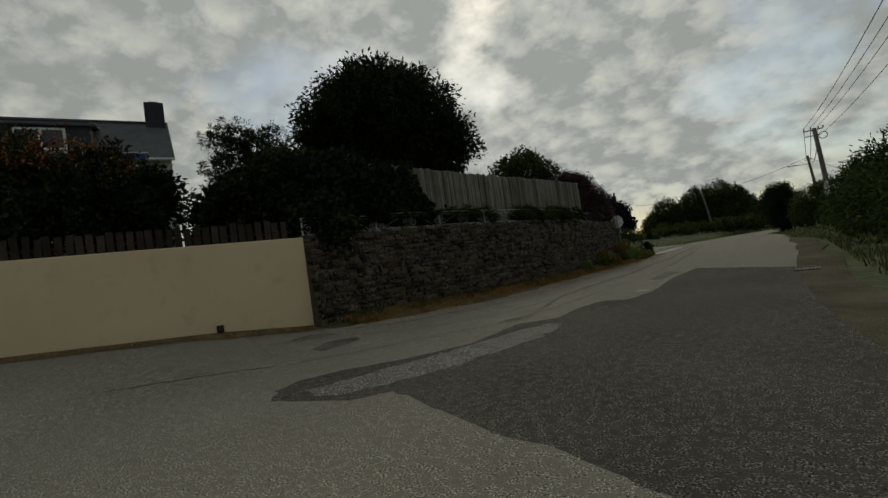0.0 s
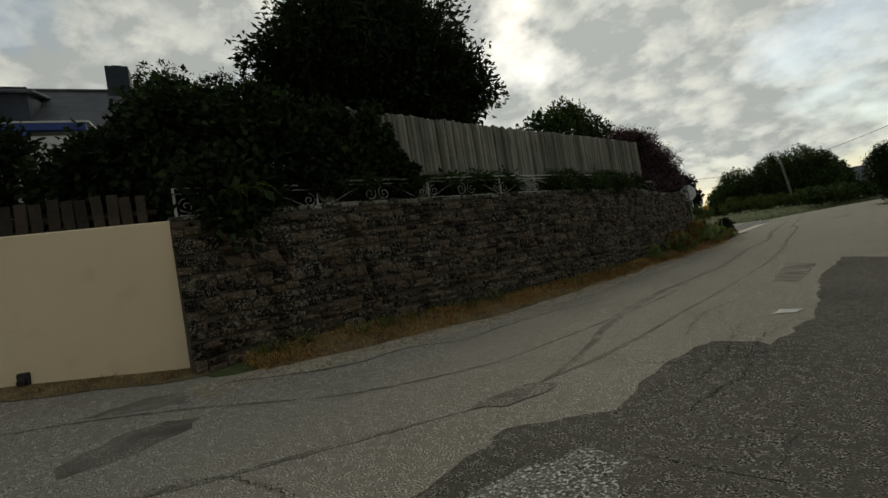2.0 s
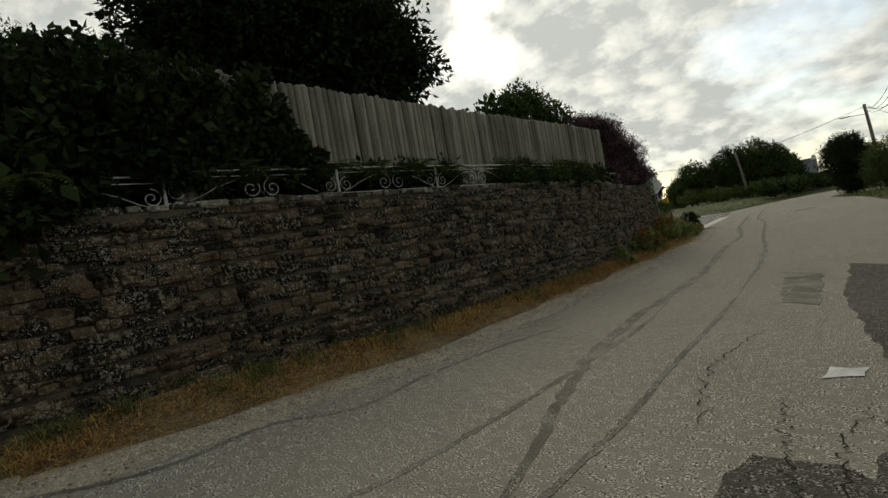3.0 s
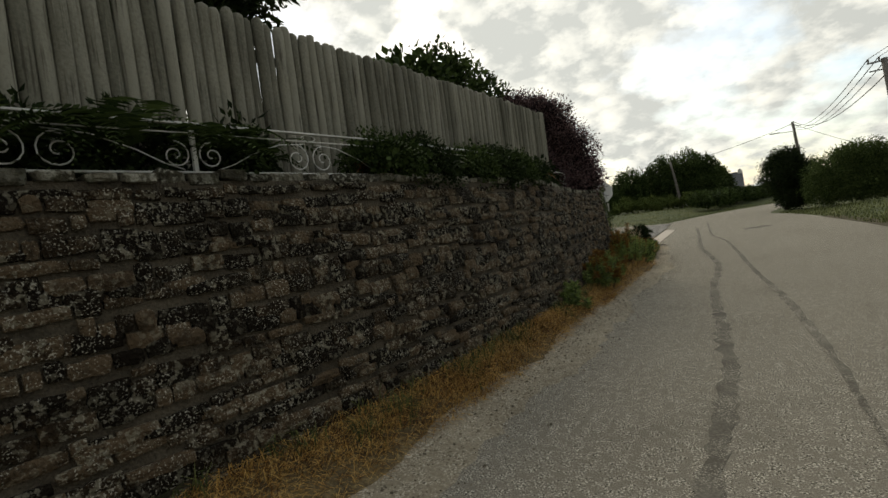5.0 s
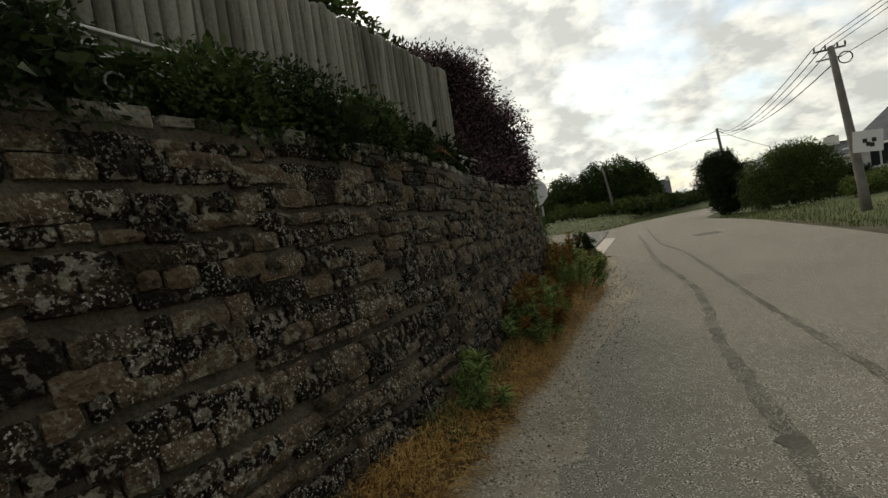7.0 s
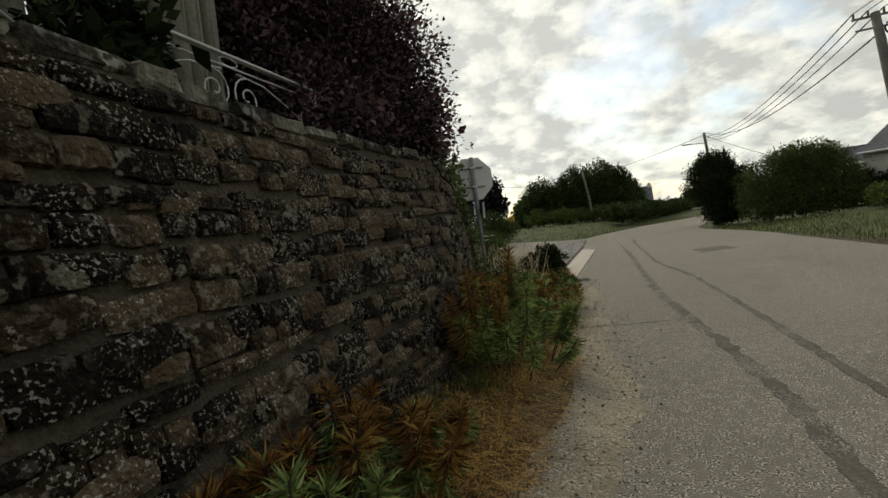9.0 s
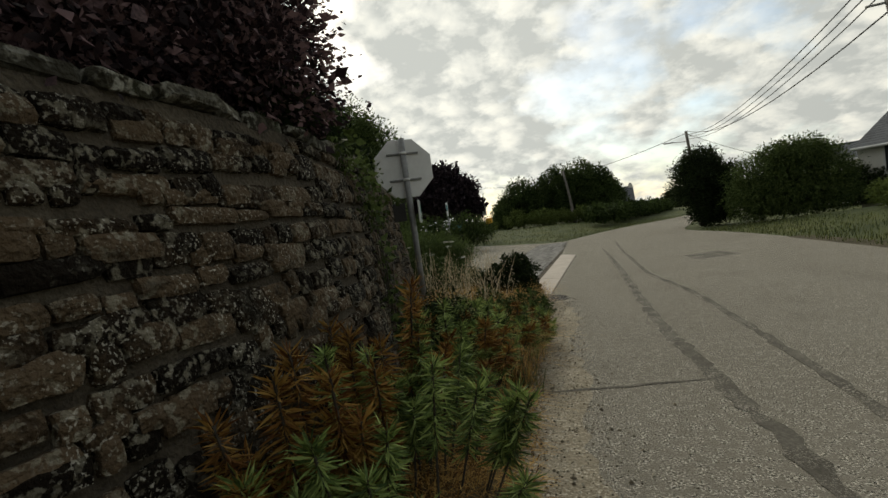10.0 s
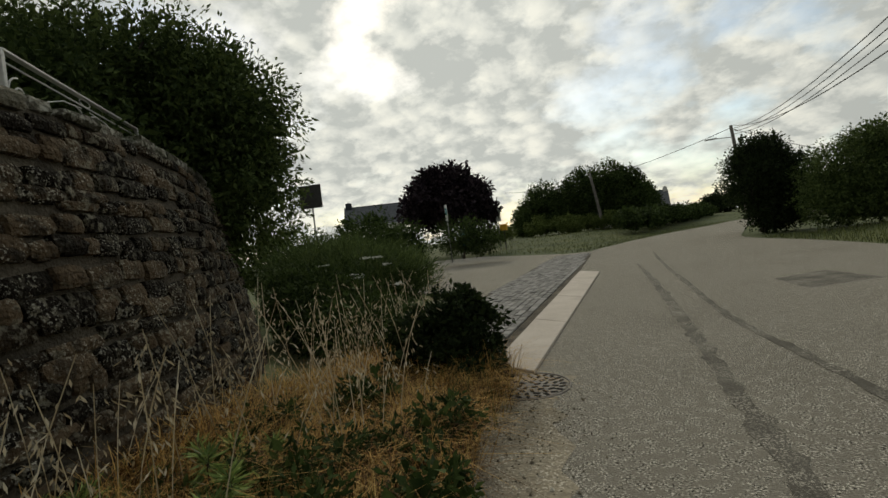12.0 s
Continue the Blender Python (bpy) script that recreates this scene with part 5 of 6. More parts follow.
def build_houses():
    # slate-roofed house above the garden: the front faces the lane
    gh = 4.0
    house, put = gable_house("garden_house", (-14.75, 0.25, gh - 0.15), radians(71), 9.1, 5.0, 3.2, 5.35, "white_wall", "slate", "white house with dark slate roof, dormer and blue woodwork",
                             openings=((5.9, 0.9, 1.25, 1.6), (2.2, 0.9, 1.3, 1.6)), chimney=((8.75, 0.75, 0.75, 6.25, "slate_dark"),))
    put("dormer", box((3.2, 1.7, 1.3), (4.9, 0.95, 3.95), bevel=0.01), M["slate_dark"], None, "dormer clad in dark slate")
    put("dormer_roof", box((3.6, 2.0, 0.1), (4.9, 0.9, 4.65), Euler((radians(14), 0, 0)).to_matrix(), bevel=0.02), M["slate"])
    win = put("window", box((1.5, 0.08, 0.85), (5.0, 0.07, 3.85), bevel=0.01), M["frame"])
    for k in (-0.36, 0.36):
        put("pane", box((0.6, 0.03, 0.66), (5.0 + k, 0.03, 3.85)), M["glass"], win)
    # blue verandah below the eave
    put("verandah_beam", box((5.4, 0.2, 0.22), (5.5, -1.5, 2.75), bevel=0.02), M["blue"], None, "bright blue painted beam")
    put("verandah_roof", box((5.6, 1.7, 0.06), (5.5, -0.75, 2.98), Euler((radians(6), 0, 0)).to_matrix(), bevel=0.01), M["frame"])
    for x in (2.9, 4.9, 6.7, 8.1):
        put("verandah_post", box((0.16, 0.16, 2.7), (x, -1.5, 1.35), bevel=0.01), M["blue"], None, "bright blue painted post")
    for x in (3.9, 5.8, 7.4):
        put("verandah_pane", box((1.5, 0.03, 2.0), (x, -1.5, 1.5), bevel=0.005), M["frame"])
    # white house behind the far bushes
    house, put = gable_house("roadside_house", (11.5, 47.7, 0.4), radians(-45), 11.0, 8.0, 2.45, 4.5, "white_wall", "slate", "white rendered house with grey slate roof and stone plinth",
                             openings=((0.9, 1.15, 1.1, 1.25), (4.5, 1.15, 1.2, 1.25)), chimney=((10.3, 0.7, 0.9, 5.4, "white_wall"),))
    put("plinth", box((11.02, 0.1, 0.7), (5.5, -0.03, 0.25), bevel=0.01), M["mortar"], None, "grey stone plinth")
    gable_house("grey_roofed_annex", (12.3, 56.0, 0.4), radians(-14), 8.0, 6.0, 2.3, 3.35, "white_wall", "slate", "low white annex with a grey slate roof and chimney", chimney=((0.4, 0.9, 0.9, 3.9, "white_wall"),))
    gable_house("far_house", (-7.0, 88.0, 0.3), radians(3), 9.2, 6.5, 1.8, 4.1, "white_wall", "slate", "far house with a pale slate roof and white gable", chimney=((9.0, 0.5, 0.6, 4.5, "white_wall"),))
    gable_house("distant_house", (-40.5, 81.5, 1.5), radians(32), 9.0, 7.0, 3.6, 6.6, "white_wall", "slate", "distant house with a grey slate roof", chimney=((0.6, 0.9, 0.8, 7.3, "slate_dark"),))


# ---- trees, shrubs and weeds ----
def build_plants():
    plant("garden_tree", (-3.2, 12.7, 1.9), [((-0.1, -0.1, 4.35), (2.7, 3.0, 1.9)), ((-0.6, -1.1, 3.4), (2.2, 1.9, 1.5)), ((0.5, 1.3, 3.5), (2.1, 1.7, 1.4)), ((-0.1, -0.1, 5.4), (1.8, 2.0, 1.1)), ((0, 0.2, 2.9), (2.2, 2.3, 1.0))],
          "leaf_dark", 90000, 0.16, 0.34, "large dark dense round-crowned tree in the raised garden", "tree", 101, (2.8, 0.2), 0.4, 0.25)
    plant("garden_shrub", (-3.8, 3.5, 2.1), [((0.3, 1.5, 1.3), (0.6, 0.7, 0.9)), ((0.1, 0.6, 1.6), (1.0, 1.1, 1.0)), ((-0.6, -1.0, 1.8), (1.1, 1.2, 1.1)), ((0.3, -0.2, 0.9), (1.0, 1.6, 0.8)), ((-1.0, -2.4, 1.5), (1.0, 1.1, 1.2)), ((0.0, 1.2, 0.8), (0.5, 0.5, 0.8)), ((0.4, 0.8, 1.0), (0.8, 0.9, 0.7))],
          "leaf_dark", 32000, 0.12, 0.24, "dark garden shrub tipped with reddish leaves above the plank fence", "shrub", 102, (0.8, 0.05), 0.45, 0.1)
    plant("flowering_shrub", (-3.7, 3.3, 2.1), [((-0.2, -0.2, 2.3), (0.9, 1.2, 0.6)), ((0.2, 0.8, 2.0), (0.7, 0.7, 0.6))], "leaf_red", 1500, 0.09, 0.25, "reddish young growth over the garden shrub", "shrub", 103, (0.9, 0.03))
    # clipped conifer
    plant("clipped_conifer", (-6.1, 9.0, 2.1), [((dx, dy, z), (0.62, 0.7, 0.55)) for dx in (-0.55, 0.55) for dy in (-0.6, 0.6) for z in (0.8, 1.6, 2.4, 3.2, 4.0)], "leaf_dark", 30000, 0.09, 0.1, "dark clipped flat-topped conifer in the garden", "tree", 104, (1.5, 0.1), 0.3)
    # ivy mass over the end of the fence
    plant("ivy_thicket", (-0.9, 7.9, 1.9), [((-0.5, -0.5, 1.5), (1.0, 1.2, 0.9)), ((0.85, -0.5, 0.5), (0.3, 0.6, 0.4)), ((0.8, 0.0, 0.6), (0.22, 0.4, 0.35)), ((1.1, -0.6, 0.1), (0.16, 0.3, 0.3)), ((0.35, 0.4, 1.1), (0.6, 1.1, 1.0)), ((-0.9, -1.2, 1.0), (0.9, 0.9, 0.9)), ((0.4, 1.2, 1.0), (0.35, 0.6, 0.7)), ((0.55, -0.6, 0.6), (0.45, 1.0, 0.55)), ((0.1, 0.5, 1.9), (0.5, 0.7, 0.4)), ((-1.5, -1.6, 0.9), (0.9, 0.9, 1.0))],
          "leaf_dark", 26000, 0.11, 0.22, "dense dark ivy smothering the fence end above the wall", "ivy", 105, (1.0, 0.06), 0.8, 0.3)
    plant("ivy_crest", (-1.2, 7.5, 2.0), [((-0.3, 0.0, 2.0), (0.8, 0.9, 0.35)), ((0.3, 0.6, 1.75), (0.5, 0.7, 0.25))], "leaf_mid", 2200, 0.1, 0.22, "loose upright ivy shoots on top of the thicket", "ivy", 106, (1.6, 0.03), 0.75, 0.0)
    plant("fence_ivy", (0.06, 10.1, 1.95), [((0.02, -0.25, 1.3), (0.1, 0.42, 0.75)), ((0.05, 0.1, 0.7), (0.15, 0.5, 0.5))], "leaf_dark", 2600, 0.09, 0.1, "ivy climbing the log fence", "ivy", 107, (0.5, 0.02), 0.8, 0.3)
    plant("fence_ivy", (0.08, 9.1, 1.95), [((0.02, -0.1, 1.25), (0.12, 0.55, 0.75)), ((0.0, 0.2, 0.6), (0.1, 0.5, 0.4)), ((0.05, -0.5, 1.0), (0.12, 0.3, 0.7))], "leaf_dark", 3600, 0.09, 0.1, "ivy climbing the end of the log fence", "ivy", 117, (0.5, 0.02), 0.8, 0.3)
    # shrub behind the fence
    plant("orchard_tree", (-2.4, 21.2, 2.0), [((0, 0, 3.1), (0.9, 1.3, 0.9)), ((0.4, -2.2, 2.7), (0.6, 1.1, 0.5)), ((0.2, 1.4, 2.6), (0.8, 0.9, 0.8))], "leaf_mid", 6000, 0.13, 0.3, "leafy green tree showing over the log fence", "tree", 108, (1.8, 0.07), 0.6)
    plant("purple_shrub", (-0.75, 22.9, 1.9), [((0, 0, 1.2), (1.0, 1.3, 1.0)), ((0.45, -0.7, 1.8), (0.7, 0.8, 0.7)), ((0.55, 0.5, 1.2), (0.7, 0.8, 0.9)), ((-0.2, -0.9, 2.2), (0.7, 0.7, 0.6)), ((0.75, 0.4, 0.5), (0.6, 0.9, 0.5)), ((0.0, 1.0, 0.7), (0.7, 0.7, 0.6)), ((0.1, -1.0, 1.0), (0.6, 0.7, 0.9)), ((0.85, -0.6, 0.4), (0.35, 0.7, 0.38)), ((0.0, -0.9, 2.0), (0.8, 0.7, 0.7)), ((0.35, -0.8, 0.9), (0.4, 0.7, 0.8)), ((0.3, -1.0, 1.9), (0.5, 0.7, 0.7))],
          "leaf_purple", 110000, 0.05, 0.2, "purple-leaved shrub leaning over the end of the wall", "shrub", 109, (0.6, 0.07), 0.55)
    plant("bay_tree", (-4.3, 28.6, 1.3), [((0, 0, 1.6), (1.7, 1.7, 1.4)), ((0.7, 1.0, 1.5), (1.3, 1.1, 1.2)), ((-0.6, -1.2, 1.5), (1.5, 1.4, 0.9)), ((0.9, -0.9, 1.3), (1.0, 1.4, 1.0)), ((0.5, 0.5, 2.25), (1.3, 1.3, 0.7)), ((1.35, 1.0, 1.75), (0.95, 0.95, 0.8)), ((1.3, 1.1, 0.9), (0.9, 0.9, 0.85)), ((1.1, 0.3, 0.4), (0.9, 1.0, 0.7))],
          "leaf_bush", 100000, 0.075, 0.22, "dense green evergreen tree overhanging the curved wall", "tree", 110, (1.0, 0.12), 0.4, 0.15)
    plant("purple_tree", (-13.0, 57.5, 0.6), [((0, 0, 3.9), (3.0, 3.0, 1.9)), ((1.8, -0.5, 3.3), (2.2, 2.0, 1.4)), ((-1.6, 0.3, 3.2), (2.0, 2.0, 1.5)), ((0.2, 0, 5.0), (2.0, 2.0, 1.1)), ((2.9, -0.6, 2.3), (1.2, 1.2, 0.8))],
          "leaf_plum", 15000, 0.3, 0.55, "dark purple-leaved round tree beside the side street", "tree", 111, (1.6, 0.25), 0.6)
    # roadside trees round the far pole
    for k, (x, y, r, hh) in enumerate(((-10.8, 79, 2.6, 5.6), (-8.4, 80, 2.3, 5.0), (-6.3, 79.5, 2.6, 6.6), (-3.6, 80.5, 2.6, 6.9), (-2.0, 79.5, 2.1, 6.2), (-12.8, 81, 2.0, 3.6), (-0.6, 82, 1.5, 4.4))):
        plant("roadside_tree", (x, y, 0.8), [((0, 0, hh * 0.66), (r, r, hh * 0.36)), ((r * 0.4, -r * 0.3, hh * 0.42), (r * 0.9, r * 0.9, hh * 0.36)), ((-r * 0.4, -r * 0.2, hh * 0.3), (r * 0.9, r * 0.9, hh * 0.3))],
              "leaf_bush" if k % 2 else "leaf_mid", 14000, 0.2, 0.5, "dense green roadside tree on the grassy bank", "tree", 120 + k, (hh * 0.4, 0.12), 0.6, group="roadside trees")
    for k, (x, y, r, hh) in enumerate(((-7.5, 74.5, 1.8, 1.8), (-5.6, 75.5, 1.4, 1.5), (-3.2, 75, 1.3, 1.4), (-10.5, 75, 1.9, 2.0), (-13.5, 70, 1.5, 1.6))):
        plant("bank_shrub", (x, y, 0.75), [((0, 0, hh * 0.5), (r, r * 0.8, hh * 0.5)), ((r * 0.5, -0.3, hh * 0.35), (r * 0.7, r * 0.7, hh * 0.4))], "leaf_bright", 3000, 0.16, 0.3, "light green scrub on the grassy bank", "shrub", 140 + k, (0.4, 0.05), 0.5, group="bank scrub")
    for k in range(7):
        x, y = 1.0 + k * 1.1, 66 + k * 5.2
        plant("far_hedge", (x - 1.6, y, 0.4), [((0, 0, 0.95), (1.5, 2.8, 0.75)), ((0.4, 1.0, 0.8), (1.3, 2.0, 0.6))], "leaf_mid", 3600, 0.22, 0.35, "clipped green roadside hedge", "hedge", 150 + k, (0.4, 0.06), 0.6, group="far hedges")
    for k, (x, y, r) in enumerate(((12, 110, 2.2), (16, 118, 2.6), (20, 124, 2.8), (9, 116, 1.8), (25, 128, 3.0))):
        plant("distant_tree", (x, y, 0.3), [((0, 0, 2.2), (r, r, 1.6)), ((r * 0.6, 0, 1.6), (r, r, 1.2))], "leaf_dark", 2500, 0.4, 0.6, "small distant dark green tree", "tree", 160 + k, (1.0, 0.1), 0.6, group="distant trees")
    # bushes before the white house
    plant("round_bush", (5.3, 48.8, 0.1), [((0, 0, 2.2), (1.35, 1.4, 1.3)), ((0.1, 0.2, 3.2), (1.05, 1.1, 0.75)), ((0.4, -0.2, 0.8), (1.1, 1.2, 0.8)), ((0.9, 0.2, 1.7), (1.2, 1.3, 1.5))], "leaf_dark", 36000, 0.1, 0.3, "dark rounded evergreen bush on the roadside", "shrub", 171, (0.8, 0.12), 0.5)
    plant("wide_bush", (8.6, 46.6, 0.3), [((-0.5, 0, 1.6), (1.9, 1.6, 1.4)), ((0.9, 0.1, 1.5), (1.7, 1.5, 1.3)), ((0.3, 0, 2.6), (1.4, 1.3, 0.65)), ((-1.4, -0.3, 0.8), (1.2, 1.3, 0.9)), ((0.3, -0.5, 0.6), (2.2, 1.2, 0.7))], "leaf_bush", 56000, 0.1, 0.32, "broad bright green bush before the white house", "shrub", 172, (0.6, 0.12), 0.4)
    plant("house_hedge", (12.0, 47.4, 0.4), [((0, 0, 0.7), (1.0, 0.9, 0.8)), ((-0.8, 0.2, 0.8), (0.9, 0.9, 0.8))], "leaf_dark", 9000, 0.09, 0.2, "dark green bush against the white house", "shrub", 174, (0.4, 0.06), 0.5)
    plant("yellow_shrub", (10.6, 41.0, 0.45), [((0, 0, 0.45), (1.2, 0.9, 0.5)), ((-0.6, -0.2, 0.35), (0.7, 0.6, 0.4)), ((0.9, 0.4, 0.6), (0.9, 0.8, 0.6))], "leaf_bright", 5000, 0.09, 0.2, "low yellow-green shrub at the lawn's edge", "shrub", 173, (0.2, 0.04), 0.5)
    for k, (x, y, r, hh) in enumerate(((9.7, 24.5, 1.3, 2.2), (10.0, 20.5, 1.4, 2.1), (10.4, 16.5, 1.6, 2.2), (9.6, 28.0, 1.1, 1.5), (11.0, 13.0, 1.7, 2.0), (11.8, 31.5, 1.2, 1.2))):
        plant("verge_bush", (x, y, 0.3), [((0, 0, hh * 0.55), (r, r, hh * 0.5)), ((-r * 0.4, -r * 0.4, hh * 0.35), (r * 0.8, r * 0.9, hh * 0.38)), ((0, 0.3, hh * 0.85), (r * 0.7, r * 0.7, hh * 0.3))], "leaf_mid", 7000, 0.12, 0.28, "tangled dark green bush on the road verge", "shrub", 180 + k, (0.4, 0.06), 0.35, group="verge bushes")
    # bushes hanging over the wall
    for k, (y, r, dz, hang) in enumerate(((14.5, 0.4, 0.34, 0.1), (15.15, 0.46, 0.36, 0.16), (16.2, 0.42, 0.34, 0.1), (16.8, 0.44, 0.36, 0.14), (17.6, 0.4, 0.34, 0.14), (18.1, 0.26, 0.3, 0.08))):
        x = float(np.interp(y, WALL[:, 1], WALL[:, 0]))
        plant("hanging_bush", (x - 0.38, y, 2.0), [((0.08, 0, dz), (r * 0.85, r * 1.15, r * 0.62)), ((0.32, 0.05, dz - hang), (r * 0.5, r * 0.9, r * 0.45)), ((-0.1, 0.2, dz + 0.12), (r * 0.6, r * 0.8, r * 0.45))], "leaf_dark" if k % 2 else "leaf_mid", 6500, 0.042, 0.12, "small-leaved green bush spilling over the wall top", "shrub", 190 + k, (0.15, 0.03), 0.5, group="hanging bushes")
    for k, (y, x, r) in enumerate(((7.6, 0.05, 0.42), (8.4, -0.3, 0.34), (9.5, -0.1, 0.36), (10.4, 0.0, 0.36), (11.4, 0.12, 0.34), (12.2, 0.2, 0.36), (13.0, 0.35, 0.35), (19.3, 0.45, 0.24), (20.3, 0.25, 0.22), (23.5, 0.1, 0.3), (24.1, -0.2, 0.34), (24.7, -0.45, 0.36), (25.3, -0.7, 0.36), (26.0, -0.95, 0.3))):
        plant("ledge_bush", (x, y, 1.95), [((0, 0, 0.25), (r * 0.7, r * 1.2, r * 0.75)), ((-0.1, 0.15, 0.5), (r * 0.6, r * 0.9, r * 0.6))], "leaf_dark", 1900, 0.07, 0.14, "low dark bush between railing and log fence", "shrub", 210 + k, (0.15, 0.02), 0.45, group="ledge bushes")
    blobs = []
    for yy, zz, rz in ((24.3, 0.7, 0.3), (24.5, 1.2, 0.35), (24.35, 1.7, 0.3), (24.8, 1.9, 0.2), (24.1, 2.0, 0.2), (25.2, 1.6, 0.25)):
        wx = float(np.interp(yy, WALL[:100, 1], WALL[:100, 0]))
        blobs.append(((wx + BATTER * (1 - zz / 2.05) + 0.05 - 0.3, yy - 24.5, zz), (0.05, 0.16, rz)))
    plant("wall_creeper", (0.3, 24.5, 0.05), blobs, "leaf_bush", 650, 0.045, 0.08, "thin green creeper climbing the stone wall's end", "creeper", 229, (0.3, 0.012), 0.6, 0.3)
    # box shrub at the kerb's end
    plant("kerb_shrub", (0.18, 29.0, 0.0), [((0, 0, 0.42), (0.4, 0.42, 0.36)), ((0.05, 0.0, 0.6), (0.3, 0.3, 0.2)), ((-0.3, -0.1, 0.34), (0.33, 0.34, 0.28)), ((0.1, -0.1, 0.24), (0.34, 0.34, 0.24))], "leaf_dark", 7500, 0.05, 0.07, "small round dark-leaved shrub at the kerb's end", "shrub", 230, (0.15, 0.025), 0.55)
    # mixed weeds round the sign and behind
    plant("sign_bush", (0.45, 25.0, 0.05), [((0, 0.1, 0.32), (0.38, 0.5, 0.28)), ((0.2, 0.5, 0.25), (0.3, 0.35, 0.2)), ((0.15, -0.45, 0.3), (0.33, 0.35, 0.24)), ((-0.15, 0.35, 0.5), (0.25, 0.35, 0.2))], "leaf_dark", 5600, 0.04, 0.12, "dark green weedy bush round the sign post", "shrub", 231, (0.15, 0.02), 0.3)
    plant("corner_weeds", (-1.7, 30.2, 0.0), [((0, 0, 0.3), (0.8, 0.7, 0.32)), ((-0.9, 0.6, 0.45), (0.9, 0.8, 0.4)), ((0.7, -0.5, 0.2), (0.5, 0.5, 0.25)), ((-1.6, 1.2, 0.6), (0.9, 0.9, 0.5))], "leaf_mid", 24000, 0.06, 0.16, "dark green bramble and nettle bank behind the kerb", "shrub", 232, (0.2, 0.02), 0.45)
    plant("fennel_bank", (-3.2, 33.0, 0.1), [((-0.6, 0.2, 0.75), (1.4, 1.0, 0.5)), ((0.6, -0.9, 0.6), (1.0, 0.8, 0.4)), ((-2.0, 1.0, 0.9), (1.6, 1.2, 0.6)), ((0.9, -0.6, 0.5), (0.6, 0.6, 0.35))], "leaf_bush", 30000, 0.14, 0.2, "tall feathery green fennel at the street corner", "shrub", 233, (0.3, 0.02), 0.08, -0.5)
    plant("corner_shrub", (-7.6, 35.6, 0.2), [((0, 0, 0.9), (1.5, 1.3, 0.9)), ((-1.4, -0.4, 1.0), (1.3, 1.2, 0.9)), ((1.2, 0.3, 0.7), (1.0, 1.0, 0.6))], "leaf_bush", 9000, 0.1, 0.25, "rank green shrub behind the curved wall's end", "shrub", 231, (0.4, 0.05), 0.5)
    plant("corner_shrub", (-7.0, 46.0, 0.4), [((0, 0, 1.0), (1.3, 1.2, 0.9)), ((1.0, 0.2, 0.7), (0.9, 0.9, 0.6))], "leaf_mid", 5000, 0.14, 0.25, "grey-green shrub across the side street", "shrub", 234, (0.4, 0.05), 0.3)
    plant("corner_shrub", (-5.6, 37.8, 0.2), [((0, 0, 1.1), (1.0, 1.0, 0.8)), ((-1.3, 0.6, 1.3), (1.1, 1.1, 1.0))], "leaf_mid", 5000, 0.12, 0.25, "green shrub behind the fennel at the corner", "shrub", 235, (0.4, 0.05), 0.4)

    for k, (x, y) in enumerate(((0.0, 26.75), (0.55, 26.6), (-0.35, 27.4), (0.5, 27.6), (0.85, 26.9), (0.2, 27.1), (0.3, 26.3), (-0.1, 27.9))):
        plant("low_weed", (x, y, 0.0), [((0, 0, 0.16), (0.26, 0.26, 0.16)), ((0.1, 0.15, 0.24), (0.18, 0.18, 0.12))], "leaf_mid", 1300, 0.045, 0.08, "low dark green weed in the dry grass", "weed", 240 + k, (0.08, 0.01), 0.4, group="low weeds")
    # ferns on the wall top
    def fern(x, y, z, n, length, seed, m, label):
        rng = np.random.default_rng(seed)
        f = base("fern", x, y, z)
        for k in range(n):
            a = rng.uniform(-1.9, 1.3)
            ln = length * rng.uniform(0.7, 1.2)
            pts = [np.array([x + math.cos(a) * ln * q, y + math.sin(a) * ln * q, z + 0.3 * ln + ln * (0.95 * q - 1.15 * q * q)]) for q in np.linspace(0, 1, 22)]
            Q = []
            for i, p in enumerate(pts[2:], 2):
                d = unit(pts[i] - pts[i - 1])
                s = unit(np.cross(d, [0, 0, 1.0]))
                w = 0.3 * ln * math.sin(math.pi * min(1, 0.12 + 0.88 * i / 22)) ** 0.8 * (1.15 - i / 22)
                for sg in (-1, 1):
                    tip = p + s * sg * w + d * w * 0.35 + np.array([0, 0, -0.12 * w])
                    Q.append([p - d * 0.014, p + s * sg * w * 0.5 + d * 0.025 + np.array([0, 0, 0.01]), tip, p + s * sg * w * 0.5 - d * 0.004])
            quads("frond", Q, M[m], f)
        tagged(f, label, "fern", "ferns")
    for k, (y, dx, n, ln, m) in enumerate(((7.4, -0.05, 6, 0.6, "leaf_bright"), (9.6, -0.35, 12, 0.8, "leaf_mid"), (10.6, -0.4, 13, 0.85, "leaf_mid"), (11.5, -0.42, 13, 0.85, "leaf_mid"), (12.2, -0.42, 13, 0.85, "leaf_mid"), (12.8, -0.45, 12, 0.8, "leaf_mid"), (13.2, -0.45, 9, 0.7, "leaf_mid"), (14.5, -0.45, 9, 0.7, "leaf_mid"), (15.0, -0.45, 9, 0.65, "leaf_mid"), (14.45, -0.4, 4, 0.45, "leaf_red"), (18.9, -0.35, 5, 0.4, "leaf_red"), (15.7, -0.45, 7, 0.55, "leaf_mid"), (16.5, -0.45, 7, 0.5, "leaf_mid"))):
        x = float(np.interp(y, WALL[:, 1], WALL[:, 0])) + dx
        fern(x, y, 2.1, n, ln, 300 + k, m, "rusty dying fern on the wall top" if m == "leaf_red" else "arching green fern behind the railing")

